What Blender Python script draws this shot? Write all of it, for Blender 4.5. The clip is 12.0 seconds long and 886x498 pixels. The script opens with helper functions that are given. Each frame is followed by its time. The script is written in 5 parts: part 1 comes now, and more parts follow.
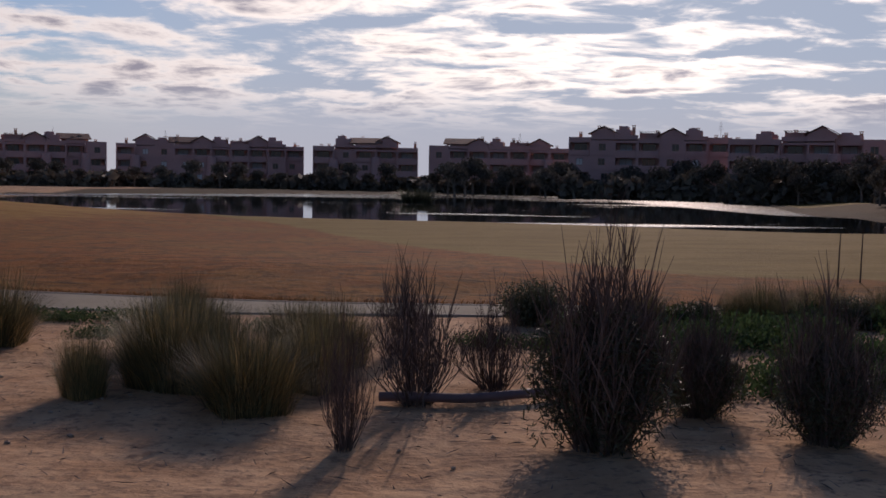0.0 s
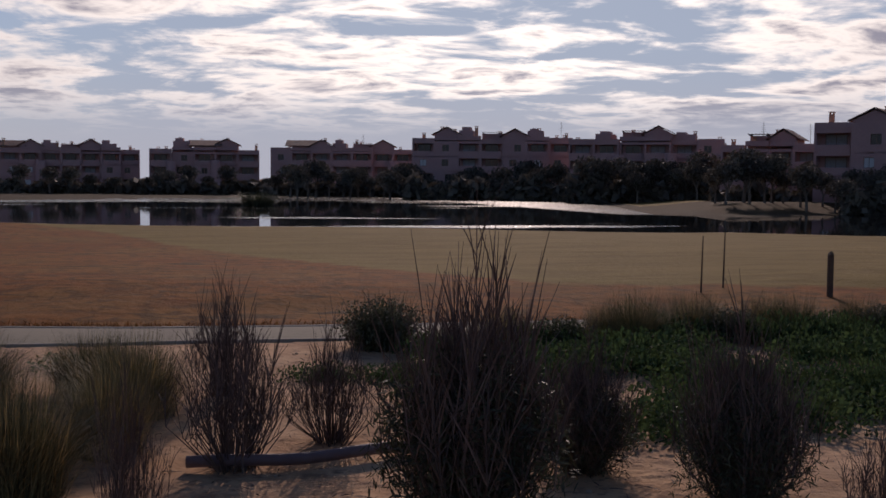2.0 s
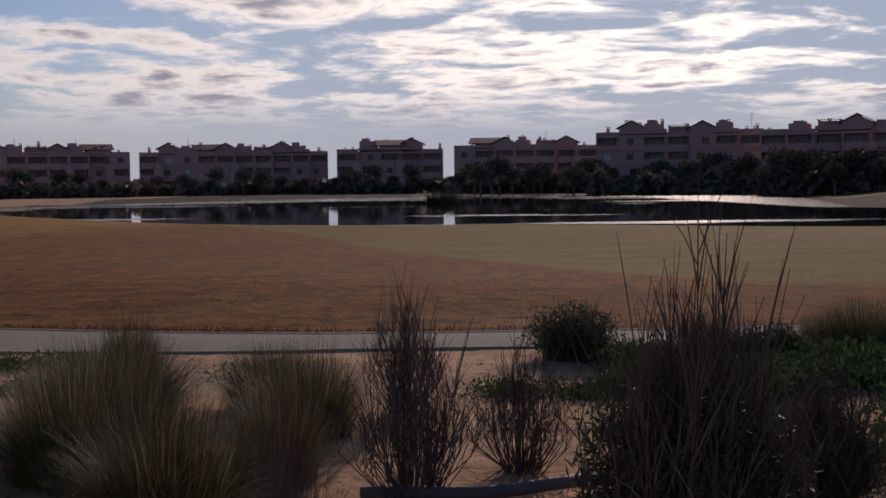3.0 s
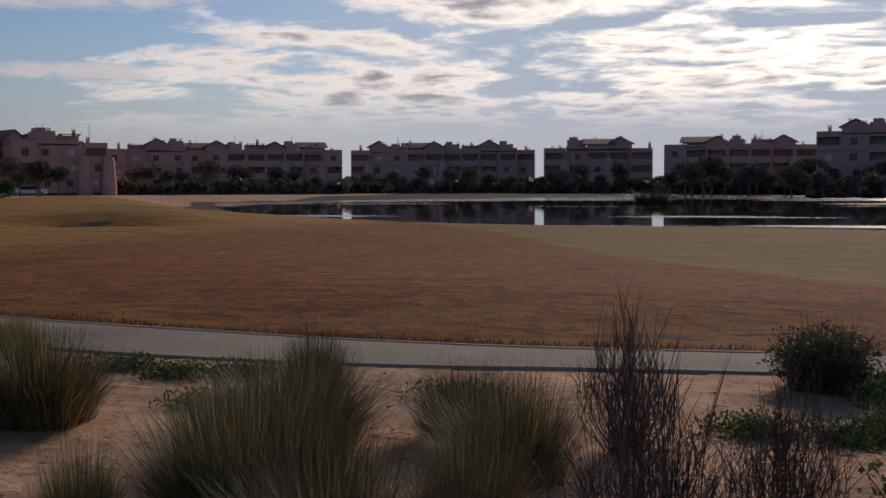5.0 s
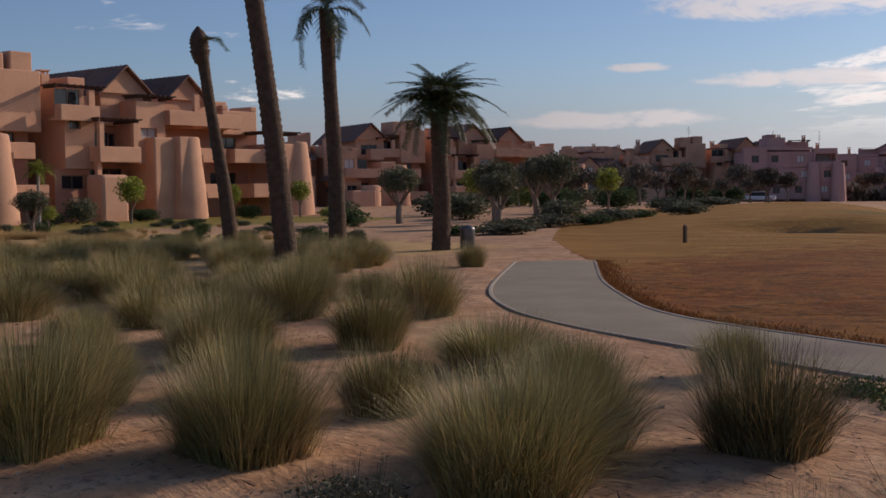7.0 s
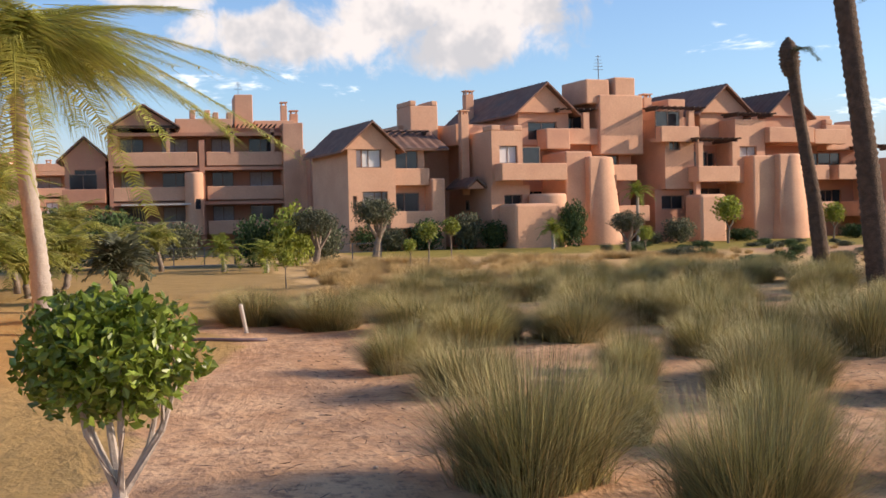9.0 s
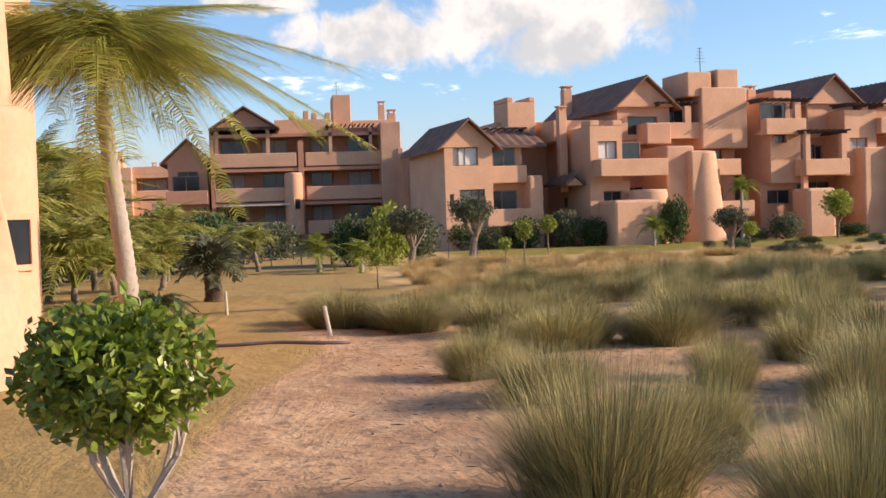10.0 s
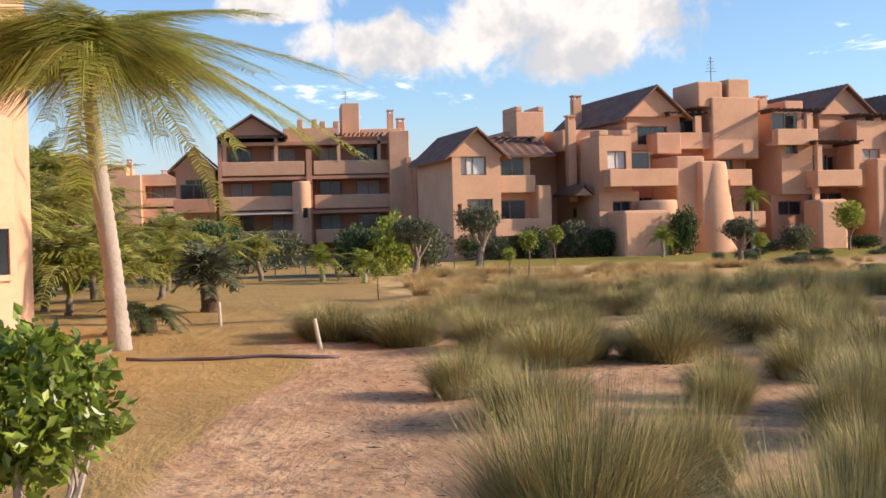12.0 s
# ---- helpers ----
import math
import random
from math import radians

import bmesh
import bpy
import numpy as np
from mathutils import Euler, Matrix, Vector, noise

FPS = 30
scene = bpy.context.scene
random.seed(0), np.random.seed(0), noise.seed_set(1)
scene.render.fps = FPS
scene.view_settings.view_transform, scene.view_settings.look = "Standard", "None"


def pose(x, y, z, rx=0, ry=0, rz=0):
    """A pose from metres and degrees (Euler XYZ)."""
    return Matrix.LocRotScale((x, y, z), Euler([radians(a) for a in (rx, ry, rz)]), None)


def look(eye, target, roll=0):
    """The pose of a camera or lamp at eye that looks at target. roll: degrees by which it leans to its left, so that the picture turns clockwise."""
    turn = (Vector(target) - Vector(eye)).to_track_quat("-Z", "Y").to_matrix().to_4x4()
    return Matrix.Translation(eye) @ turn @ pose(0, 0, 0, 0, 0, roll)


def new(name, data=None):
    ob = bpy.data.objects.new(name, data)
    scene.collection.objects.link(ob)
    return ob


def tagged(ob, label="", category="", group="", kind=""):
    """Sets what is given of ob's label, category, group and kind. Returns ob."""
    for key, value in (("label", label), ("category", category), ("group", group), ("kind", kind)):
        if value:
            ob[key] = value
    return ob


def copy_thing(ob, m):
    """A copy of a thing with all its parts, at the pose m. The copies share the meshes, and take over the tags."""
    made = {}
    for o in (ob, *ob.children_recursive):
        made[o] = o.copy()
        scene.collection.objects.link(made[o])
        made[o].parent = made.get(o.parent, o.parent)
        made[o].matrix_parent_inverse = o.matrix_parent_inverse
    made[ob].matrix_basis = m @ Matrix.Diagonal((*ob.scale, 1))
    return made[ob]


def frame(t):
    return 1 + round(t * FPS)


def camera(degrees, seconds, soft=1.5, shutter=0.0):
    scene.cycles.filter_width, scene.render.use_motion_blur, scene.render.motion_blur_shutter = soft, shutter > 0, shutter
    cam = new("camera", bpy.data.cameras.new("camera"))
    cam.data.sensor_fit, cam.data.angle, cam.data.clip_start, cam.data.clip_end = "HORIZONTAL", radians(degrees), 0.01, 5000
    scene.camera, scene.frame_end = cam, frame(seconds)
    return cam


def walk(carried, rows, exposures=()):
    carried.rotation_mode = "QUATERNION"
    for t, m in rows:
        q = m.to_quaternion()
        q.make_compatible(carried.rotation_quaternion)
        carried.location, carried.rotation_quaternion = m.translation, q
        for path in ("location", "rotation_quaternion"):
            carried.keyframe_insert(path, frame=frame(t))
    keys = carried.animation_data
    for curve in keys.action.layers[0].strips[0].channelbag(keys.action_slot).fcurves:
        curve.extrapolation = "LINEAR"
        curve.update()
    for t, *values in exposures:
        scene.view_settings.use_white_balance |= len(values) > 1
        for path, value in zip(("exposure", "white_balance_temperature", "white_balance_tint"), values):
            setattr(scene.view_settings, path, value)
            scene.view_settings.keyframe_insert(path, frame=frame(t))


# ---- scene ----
cam = camera(42.22, 12.0, 1.6)
PATH = [
    (0.0, pose(0.20, -1.40, 2.34, 86.36, -1.05, 0.00)),
    (0.5, pose(0.26, -0.98, 2.36, 86.64, -1.32, -5.88)),
    (1.0, pose(0.33, -0.45, 2.36, 86.69, -1.25, -9.53)),
    (1.5, pose(0.37, 0.13, 2.37, 86.60, -0.85, -10.16)),
    (2.0, pose(0.39, 0.90, 2.37, 86.54, -0.46, -7.76)),
    (2.5, pose(0.38, 1.62, 2.36, 86.43, -0.11, -3.14)),
    (3.0, pose(0.40, 2.10, 2.36, 86.38, 0.64, 1.34)),
    (3.2, pose(0.41, 2.18, 2.35, 86.35, 0.66, 2.75)),
    (4.8, pose(0.19, 3.75, 2.32, 86.36, 0.50, 9.68)),
    (5.0, pose(0.13, 3.88, 2.32, 86.41, 0.18, 11.60)),
    (5.2, pose(0.04, 4.07, 2.33, 86.69, 0.11, 14.07)),
    (5.5, pose(-0.08, 4.33, 2.33, 87.42, 0.09, 19.38)),
    (6.0, pose(-0.19, 4.52, 2.31, 87.84, 0.09, 28.46)),
    (6.5, pose(-0.37, 4.70, 2.29, 86.79, 0.43, 37.60)),
    (7.0, pose(-0.57, 4.97, 2.27, 87.00, 0.69, 46.75)),
    (7.5, pose(-0.83, 5.43, 2.25, 88.14, 0.84, 55.83)),
    (7.7, pose(-0.95, 5.63, 2.25, 88.87, 0.63, 59.38)),
    (9.3, pose(-1.49, 6.39, 2.28, 88.16, 1.62, 78.22)),
    (9.5, pose(-1.63, 6.49, 2.28, 88.13, 1.74, 78.97)),
    (10.0, pose(-1.99, 6.72, 2.28, 88.50, 1.89, 81.50)),
    (10.5, pose(-2.29, 6.87, 2.30, 88.86, 1.85, 84.72)),
    (11.0, pose(-2.48, 6.95, 2.31, 89.09, 1.73, 86.34)),
    (11.5, pose(-2.53, 7.03, 2.32, 89.07, 1.52, 85.64)),
    (12.0, pose(-2.53, 7.17, 2.31, 88.97, 1.58, 82.13)),
]
EXPOSURES = [(0.0, -0.8, 6800, 31), (3.2, -0.9, 6800, 31), (5.0, -0.8, 6900, 27), (6.0, -0.75, 7000, 27), (7.0, -0.38, 7000, 28), (7.7, 0.0, 6800, 25), (9.5, 0.93, 7300, 21), (12.0, 0.92, 7200, 19)]
walk(cam, PATH, EXPOSURES)

# ---- world and sun ----
SUN_AZ = 11.0      # degrees from +y towards +x
SUN_EL = 23.0
sun_dir = Vector((math.sin(radians(SUN_AZ)) * math.cos(radians(SUN_EL)), math.cos(radians(SUN_AZ)) * math.cos(radians(SUN_EL)), math.sin(radians(SUN_EL))))
sun = new("sun", bpy.data.lights.new("sun", "SUN"))
sun.data.energy, sun.data.angle, sun.data.color = 3.2, radians(0.6), (1.0, 0.9, 0.76)
sun.matrix_world = look(sun_dir * 100, (0, 0, 0))


class Tree:
    """A short way to wire nodes."""

    def __init__(self, nt):
        self.nt = nt

    def n(self, kind, operation=None, use_clamp=False):
        node = self.nt.nodes.new(kind)
        if operation:
            node.operation = operation
        if use_clamp:
            node.use_clamp = True
        return node

    def put(self, sock, v):
        if isinstance(v, bpy.types.NodeSocket):
            self.nt.links.new(v, sock)
        elif v is not None:
            sock.default_value = v

    def math(self, op, a, b=None, c=None, clamp=False):
        m = self.n("ShaderNodeMath", operation=op, use_clamp=clamp)
        for i, v in enumerate((a, b, c)):
            self.put(m.inputs[i], v)
        return m.outputs[0]

    def step(self, v, lo, hi, a=0.0, b=1.0):
        m = self.n("ShaderNodeMapRange")
        m.interpolation_type = "SMOOTHSTEP"
        for i, q in enumerate((v, lo, hi, a, b)):
            self.put(m.inputs[i], q)
        return m.outputs[0]

    def mix(self, f, a, b, blend="MIX"):
        m = self.n("ShaderNodeMix")
        m.data_type, m.blend_type = "RGBA", blend
        self.put(m.inputs[0], f)
        for i, v in ((6, a), (7, b)):
            self.put(m.inputs[i], (*v, 1) if isinstance(v, tuple) and len(v) == 3 else v)
        return m.outputs[2]

    def noise(self, vec, scale, detail=4.0, rough=0.55, dist=0.0):
        m = self.n("ShaderNodeTexNoise")
        self.put(m.inputs["Vector"], vec)
        for k, v in (("Scale", scale), ("Detail", detail), ("Roughness", rough), ("Distortion", dist)):
            m.inputs[k].default_value = v
        return m.outputs["Fac"]

    def vec(self, x, y, z):
        m = self.n("ShaderNodeCombineXYZ")
        for i, v in enumerate((x, y, z)):
            self.put(m.inputs[i], v)
        return m.outputs[0]

    def dot(self, a, b):
        m = self.n("ShaderNodeVectorMath", operation="DOT_PRODUCT")
        self.put(m.inputs[0], a), self.put(m.inputs[1], b)
        return m.outputs["Value"]


def make_world():
    w = bpy.data.worlds.new("sky")
    scene.world = w
    w.use_nodes = True
    w.node_tree.nodes.clear()
    t = Tree(w.node_tree)
    out, bg = t.n("ShaderNodeOutputWorld"), t.n("ShaderNodeBackground")
    sky = t.n("ShaderNodeTexSky")
    sky.sky_type, sky.sun_disc, sky.sun_elevation, sky.sun_rotation = "NISHITA", False, radians(SUN_EL), radians(SUN_AZ)
    sky.air_density, sky.dust_density, sky.ozone_density = 1.0, 0.6, 2.5
    d = t.n("ShaderNodeTexCoord").outputs["Generated"]
    sep = t.n("ShaderNodeSeparateXYZ")
    t.put(sep.inputs[0], d)
    x, y, z = sep.outputs
    h = t.math("ADD", t.math("MAXIMUM", z, 0.0), 0.13)
    u, v = t.math("DIVIDE", x, h), t.math("DIVIDE", y, h)
    p = t.vec(u, v, 0.0)
    sunny = t.dot(d, (math.sin(radians(SUN_AZ)), math.cos(radians(SUN_AZ)), 0.0))
    # broken layer towards the sun, thinning to clear sky away from it
    n1 = t.noise(p, 0.62, 7.0, 0.60, 0.6)
    n2 = t.noise(t.vec(u, t.math("MULTIPLY", v, 1.2), 3.7), 2.7, 5.0, 0.60, 0.4)
    field = t.math("ADD", t.math("MULTIPLY", n1, 0.62), t.math("MULTIPLY", n2, 0.38))
    thr = t.step(sunny, 0.62, 0.91, 0.60, 0.45)
    cover = t.step(t.math("SUBTRACT", field, thr), 0.0, 0.09)
    thick = t.step(t.math("SUBTRACT", field, thr), 0.065, 0.16)
    low = t.step(z, 0.0, 0.05)
    cover = t.math("MULTIPLY", cover, t.step(z, 0.03, 0.085))
    # one bank of heaped cloud over the houses
    def bank(az, el, wa, we):
        q = (-math.sin(radians(az)) * math.cos(radians(el)), math.cos(radians(az)) * math.cos(radians(el)), math.sin(radians(el)))
        side = t.dot(d, (math.cos(radians(az)), math.sin(radians(az)), 0.0))
        up = t.math("SUBTRACT", z, math.sin(radians(el)))
        r = t.math("ADD", t.math("POWER", t.math("DIVIDE", side, wa), 2.0), t.math("POWER", t.math("DIVIDE", up, we), 2.0))
        ahead = t.step(t.dot(d, q), 0.0, 0.2)
        return t.math("SUBTRACT", t.math("MULTIPLY", t.math("SUBTRACT", 1.0, r), ahead), t.math("MULTIPLY", t.math("SUBTRACT", 1.0, ahead), 10.0))
    heap = t.math("MAXIMUM", t.math("MAXIMUM", bank(75.5, 9.9, 0.125, 0.052), bank(83.5, 9.1, 0.12, 0.032)), bank(90.0, 11.2, 0.07, 0.02))
    # long thin streaks and a spur at the broken layer's edge
    streaks = t.math("MAXIMUM", t.math("MAXIMUM", bank(38.5, 3.3, 0.12, 0.0085), bank(29.5, 5.1, 0.085, 0.0085)), t.math("MAXIMUM", bank(29.0, 8.9, 0.14, 0.022), bank(37.0, 5.8, 0.03, 0.005)))
    streaks = t.math("MAXIMUM", streaks, t.math("MAXIMUM", bank(62.0, 4.6, 0.07, 0.012), bank(34.5, 10.5, 0.06, 0.012)))
    n3 = t.noise(d, 26.0, 6.0, 0.58, 0.3)
    heap = t.step(t.math("ADD", heap, t.math("MULTIPLY", t.math("SUBTRACT", n3, 0.5), 2.6)), 0.0, 0.75)
    n4 = t.noise(t.vec(x, y, t.math("MULTIPLY", z, 3.2)), 17.0, 6.0, 0.62, 0.4)
    streaks = t.math("MULTIPLY", t.step(t.math("ADD", streaks, t.math("MULTIPLY", t.math("SUBTRACT", n4, 0.5), 3.2)), 0.0, 0.9), 0.85)
    near_sun = t.math("POWER", t.math("MAXIMUM", t.dot(d, tuple(sun_dir)), 0.0), 14.0)
    bright = t.mix(near_sun, (12.0, 12.4, 11.6), (31.0, 31.0, 26.0))
    grey = t.mix(near_sun, (4.6, 4.9, 5.6), (6.4, 7.4, 8.6))
    body = t.mix(thick, bright, grey)
    base = t.mix(1.0, sky.outputs[0], (0.74, 0.96, 1.15), "MULTIPLY")
    # pale bluish haze near the horizon
    base = t.mix(t.step(sunny, 0.80, 0.97, 0.0, 0.92), base, (5.6, 7.6, 9.2))
    base = t.mix(t.step(z, 0.12, 0.0, 0.0, 0.85), base, t.mix(t.step(sunny, 0.5, 0.95), (3.2, 3.6, 4.4), (6.9, 8.0, 8.8)))
    col = t.mix(cover, base, body)
    col = t.mix(streaks, col, t.mix(t.step(sunny, 0.45, 0.85), (4.6, 4.9, 5.0), (9.5, 10.0, 9.8)))
    col = t.mix(heap, col, t.mix(t.step(t.noise(d, 15.0, 4.0, 0.6), 0.40, 0.60), (3.5, 3.9, 4.2), (5.2, 5.4, 5.4)))
    t.put(bg.inputs[0], col)
    bg.inputs[1].default_value = 0.1
    w.node_tree.links.new(bg.outputs[0], out.inputs[0])


make_world()


# ---- materials ----
def material(name, a, b, scale=4.0, rough=0.85, bump=0.15, fine=40.0, space="Object", c=None, metal=0.0, island=0.0, objrand=0.0, spec=0.3, trans=0.0):
    """Two tones at two scales, with fine relief; island / objrand: how far single pieces or things differ in brightness."""
    m = bpy.data.materials.new(name)
    m.use_nodes = True
    t = Tree(m.node_tree)
    bsdf = m.node_tree.nodes["Principled BSDF"]
    vec = t.n("ShaderNodeNewGeometry").outputs["Position"] if space == "World" else t.n("ShaderNodeTexCoord").outputs["Object"]
    n1, n2 = t.noise(vec, scale, 5.0, 0.6), t.noise(vec, fine, 3.0, 0.6)
    col = t.mix(t.step(n1, 0.32, 0.68), a, b)
    if c:
        col = t.mix(t.step(t.noise(vec, scale * 0.27, 3.0, 0.6), 0.5, 0.72), col, c)
    col = t.mix(t.math("MULTIPLY", n2, 0.5), col, t.mix(0.5, a, (0.02, 0.02, 0.02)), "MIX") if fine else col
    if island:
        r = t.n("ShaderNodeNewGeometry").outputs["Random Per Island"]
        g = t.step(r, 0.0, 1.0, 1.0 - island, 1.0 + island)
        col = t.mix(1.0, col, t.vec(g, g, g), "MULTIPLY")
    if objrand:
        g = t.step(t.n("ShaderNodeObjectInfo").outputs["Random"], 0.0, 1.0, 1.0 - objrand, 1.0 + objrand)
        col = t.mix(1.0, col, t.vec(g, g, g), "MULTIPLY")
    t.put(bsdf.inputs["Base Color"], col)
    t.put(bsdf.inputs["Roughness"], t.step(n1, 0.3, 0.7, max(rough - 0.08, 0.02), min(rough + 0.08, 1.0)))
    bsdf.inputs["Metallic"].default_value = metal
    bsdf.inputs["Specular IOR Level"].default_value = spec
    if bump:
        bp = t.n("ShaderNodeBump")
        bp.inputs["Strength"].default_value, bp.inputs["Distance"].default_value = bump, 0.05
        t.put(bp.inputs["Height"], t.math("ADD", n2, n1))
        t.put(bsdf.inputs["Normal"], bp.outputs[0])
    if trans:
        tr, ad = t.n("ShaderNodeBsdfTranslucent"), t.n("ShaderNodeMixShader")
        t.put(tr.inputs[0], col)
        ad.inputs[0].default_value = trans
        out = m.node_tree.nodes["Material Output"]
        m.node_tree.links.new(bsdf.outputs[0], ad.inputs[1])
        m.node_tree.links.new(tr.outputs[0], ad.inputs[2])
        m.node_tree.links.new(ad.outputs[0], out.inputs[0])
    return m


STUCCO = material("salmon stucco", (0.70, 0.395, 0.25), (0.77, 0.45, 0.29), 0.5, 0.9, 0.12, 7.0, "World", c=(0.56, 0.30, 0.20), spec=0.1)
# far copy of the stucco: a pale veil of haze is mixed into its colour
STUCCO_HAZED = material("salmon stucco paled by haze", (0.60, 0.35, 0.31), (0.66, 0.39, 0.34), 0.3, 0.9, 0.1, 5.0, "World", spec=0.1)
STUCCO_RED = material("brick red stucco", (0.56, 0.275, 0.175), (0.62, 0.32, 0.21), 0.5, 0.9, 0.2, 9.0, "World", spec=0.1)
ROOF = material("weathered roof tile", (0.20, 0.10, 0.07), (0.30, 0.17, 0.12), 1.2, 0.85, 0.4, 14.0, "World", c=(0.16, 0.12, 0.10), island=0.25)
GLASS = material("dark window glass", (0.02, 0.025, 0.03), (0.03, 0.035, 0.04), 1.0, 0.12, 0.0, 0, spec=0.6)
BLIND = material("white roller blind", (0.72, 0.70, 0.66), (0.78, 0.76, 0.72), 3.0, 0.6, 0.1, 30.0)
CURTAIN = material("pale curtain", (0.40, 0.37, 0.35), (0.50, 0.47, 0.44), 4.0, 0.8, 0.1, 20.0)
WOOD = material("dark pergola timber", (0.07, 0.04, 0.025), (0.11, 0.065, 0.04), 3.0, 0.8, 0.3, 30.0)
FRAME = material("window frame", (0.25, 0.17, 0.12), (0.30, 0.2, 0.15), 5.0, 0.6, 0.05, 30.0)
METAL = material("grey metal", (0.12, 0.12, 0.12), (0.2, 0.2, 0.2), 4.0, 0.4, 0.05, 20.0, metal=0.7)
AWNING = material("cream awning cloth", (0.62, 0.56, 0.48), (0.68, 0.62, 0.54), 2.0, 0.8, 0.05, 30.0)
CONCRETE = material("pale concrete path", (0.32, 0.27, 0.19), (0.39, 0.335, 0.24), 0.7, 0.9, 0.12, 12.0, "World", c=(0.25, 0.20, 0.16), spec=0.1)
KERB = material("concrete kerb", (0.42, 0.35, 0.26), (0.48, 0.41, 0.31), 2.0, 0.9, 0.2, 20.0, "World")
ESPARTO = material("grey-green needle grass", (0.25, 0.225, 0.085), (0.35, 0.305, 0.125), 3.0, 0.6, 0.0, 0, c=(0.42, 0.32, 0.16), island=0.6, objrand=0.2, trans=0.1)
# the same needle grass, with its backlit dimness put into the colour
ESPARTO_BACKLIT = material("needle grass darkened as backlit", (0.125, 0.11, 0.048), (0.185, 0.16, 0.076), 3.0, 0.65, 0.0, 0, c=(0.24, 0.175, 0.10), island=0.6, objrand=0.2, trans=0.05)
STRAW = material("dry straw grass", (0.44, 0.30, 0.125), (0.56, 0.40, 0.18), 3.0, 0.7, 0.0, 0, island=0.35, objrand=0.15, trans=0.3)
TWIG = material("dark purple-brown twig", (0.11, 0.075, 0.065), (0.17, 0.12, 0.095), 8.0, 0.8, 0.0, 0, island=0.4)
HERB = material("low green herb leaf", (0.05, 0.085, 0.03), (0.085, 0.125, 0.042), 4.0, 0.85, 0.0, 0, island=0.4, objrand=0.15, trans=0.25)
DARKLEAF = material("dark shrub leaf", (0.06, 0.065, 0.04), (0.10, 0.10, 0.055), 4.0, 0.6, 0.0, 0, island=0.4, objrand=0.2, trans=0.2)
FICUS = material("glossy ficus leaf", (0.13, 0.185, 0.02), (0.23, 0.29, 0.045), 5.0, 0.35, 0.0, 0, island=0.4, trans=0.3, spec=0.5)
OLIVE = material("silvery olive leaf", (0.09, 0.10, 0.05), (0.14, 0.145, 0.085), 3.0, 0.6, 0.0, 0, island=0.35, objrand=0.15, trans=0.2)
LIME = material("yellow-green leaf", (0.20, 0.24, 0.035), (0.31, 0.33, 0.065), 3.0, 0.5, 0.0, 0, island=0.35, objrand=0.15, trans=0.35)
FROND = material("palm frond leaflet", (0.06, 0.08, 0.03), (0.09, 0.11, 0.045), 3.0, 0.5, 0.0, 0, island=0.3, trans=0.2)
QUEEN = material("yellowing queen palm leaflet", (0.25, 0.28, 0.05), (0.38, 0.37, 0.09), 0.8, 0.5, 0.0, 0, c=(0.46, 0.34, 0.12), island=0.3, trans=0.45)
PALMBARK = material("rough palm bark", (0.085, 0.055, 0.035), (0.16, 0.105, 0.07), 5.0, 0.95, 0.9, 18.0)
GREYBARK = material("smooth grey palm bark", (0.40, 0.33, 0.27), (0.50, 0.42, 0.35), 2.0, 0.85, 0.4, 14.0, c=(0.28, 0.2, 0.15))
BARK = material("grey-brown bark", (0.20, 0.15, 0.11), (0.30, 0.23, 0.17), 6.0, 0.9, 0.5, 20.0)
PALEWOOD = material("weathered pale stake", (0.52, 0.45, 0.37), (0.62, 0.55, 0.46), 8.0, 0.8, 0.2, 30.0)
POSTWOOD = material("dark wooden post", (0.10, 0.06, 0.04), (0.16, 0.10, 0.06), 8.0, 0.8, 0.3, 30.0)
PIPE = material("dusty violet-brown irrigation pipe", (0.16, 0.11, 0.11), (0.22, 0.15, 0.15), 5.0, 0.6, 0.1, 20.0)
STONE = material("pale loose stone", (0.38, 0.28, 0.20), (0.48, 0.37, 0.28), 6.0, 0.95, 0.4, 25.0, objrand=0.2)
WHITE = material("white painted board", (0.75, 0.74, 0.72), (0.8, 0.79, 0.77), 3.0, 0.6, 0.05, 20.0)


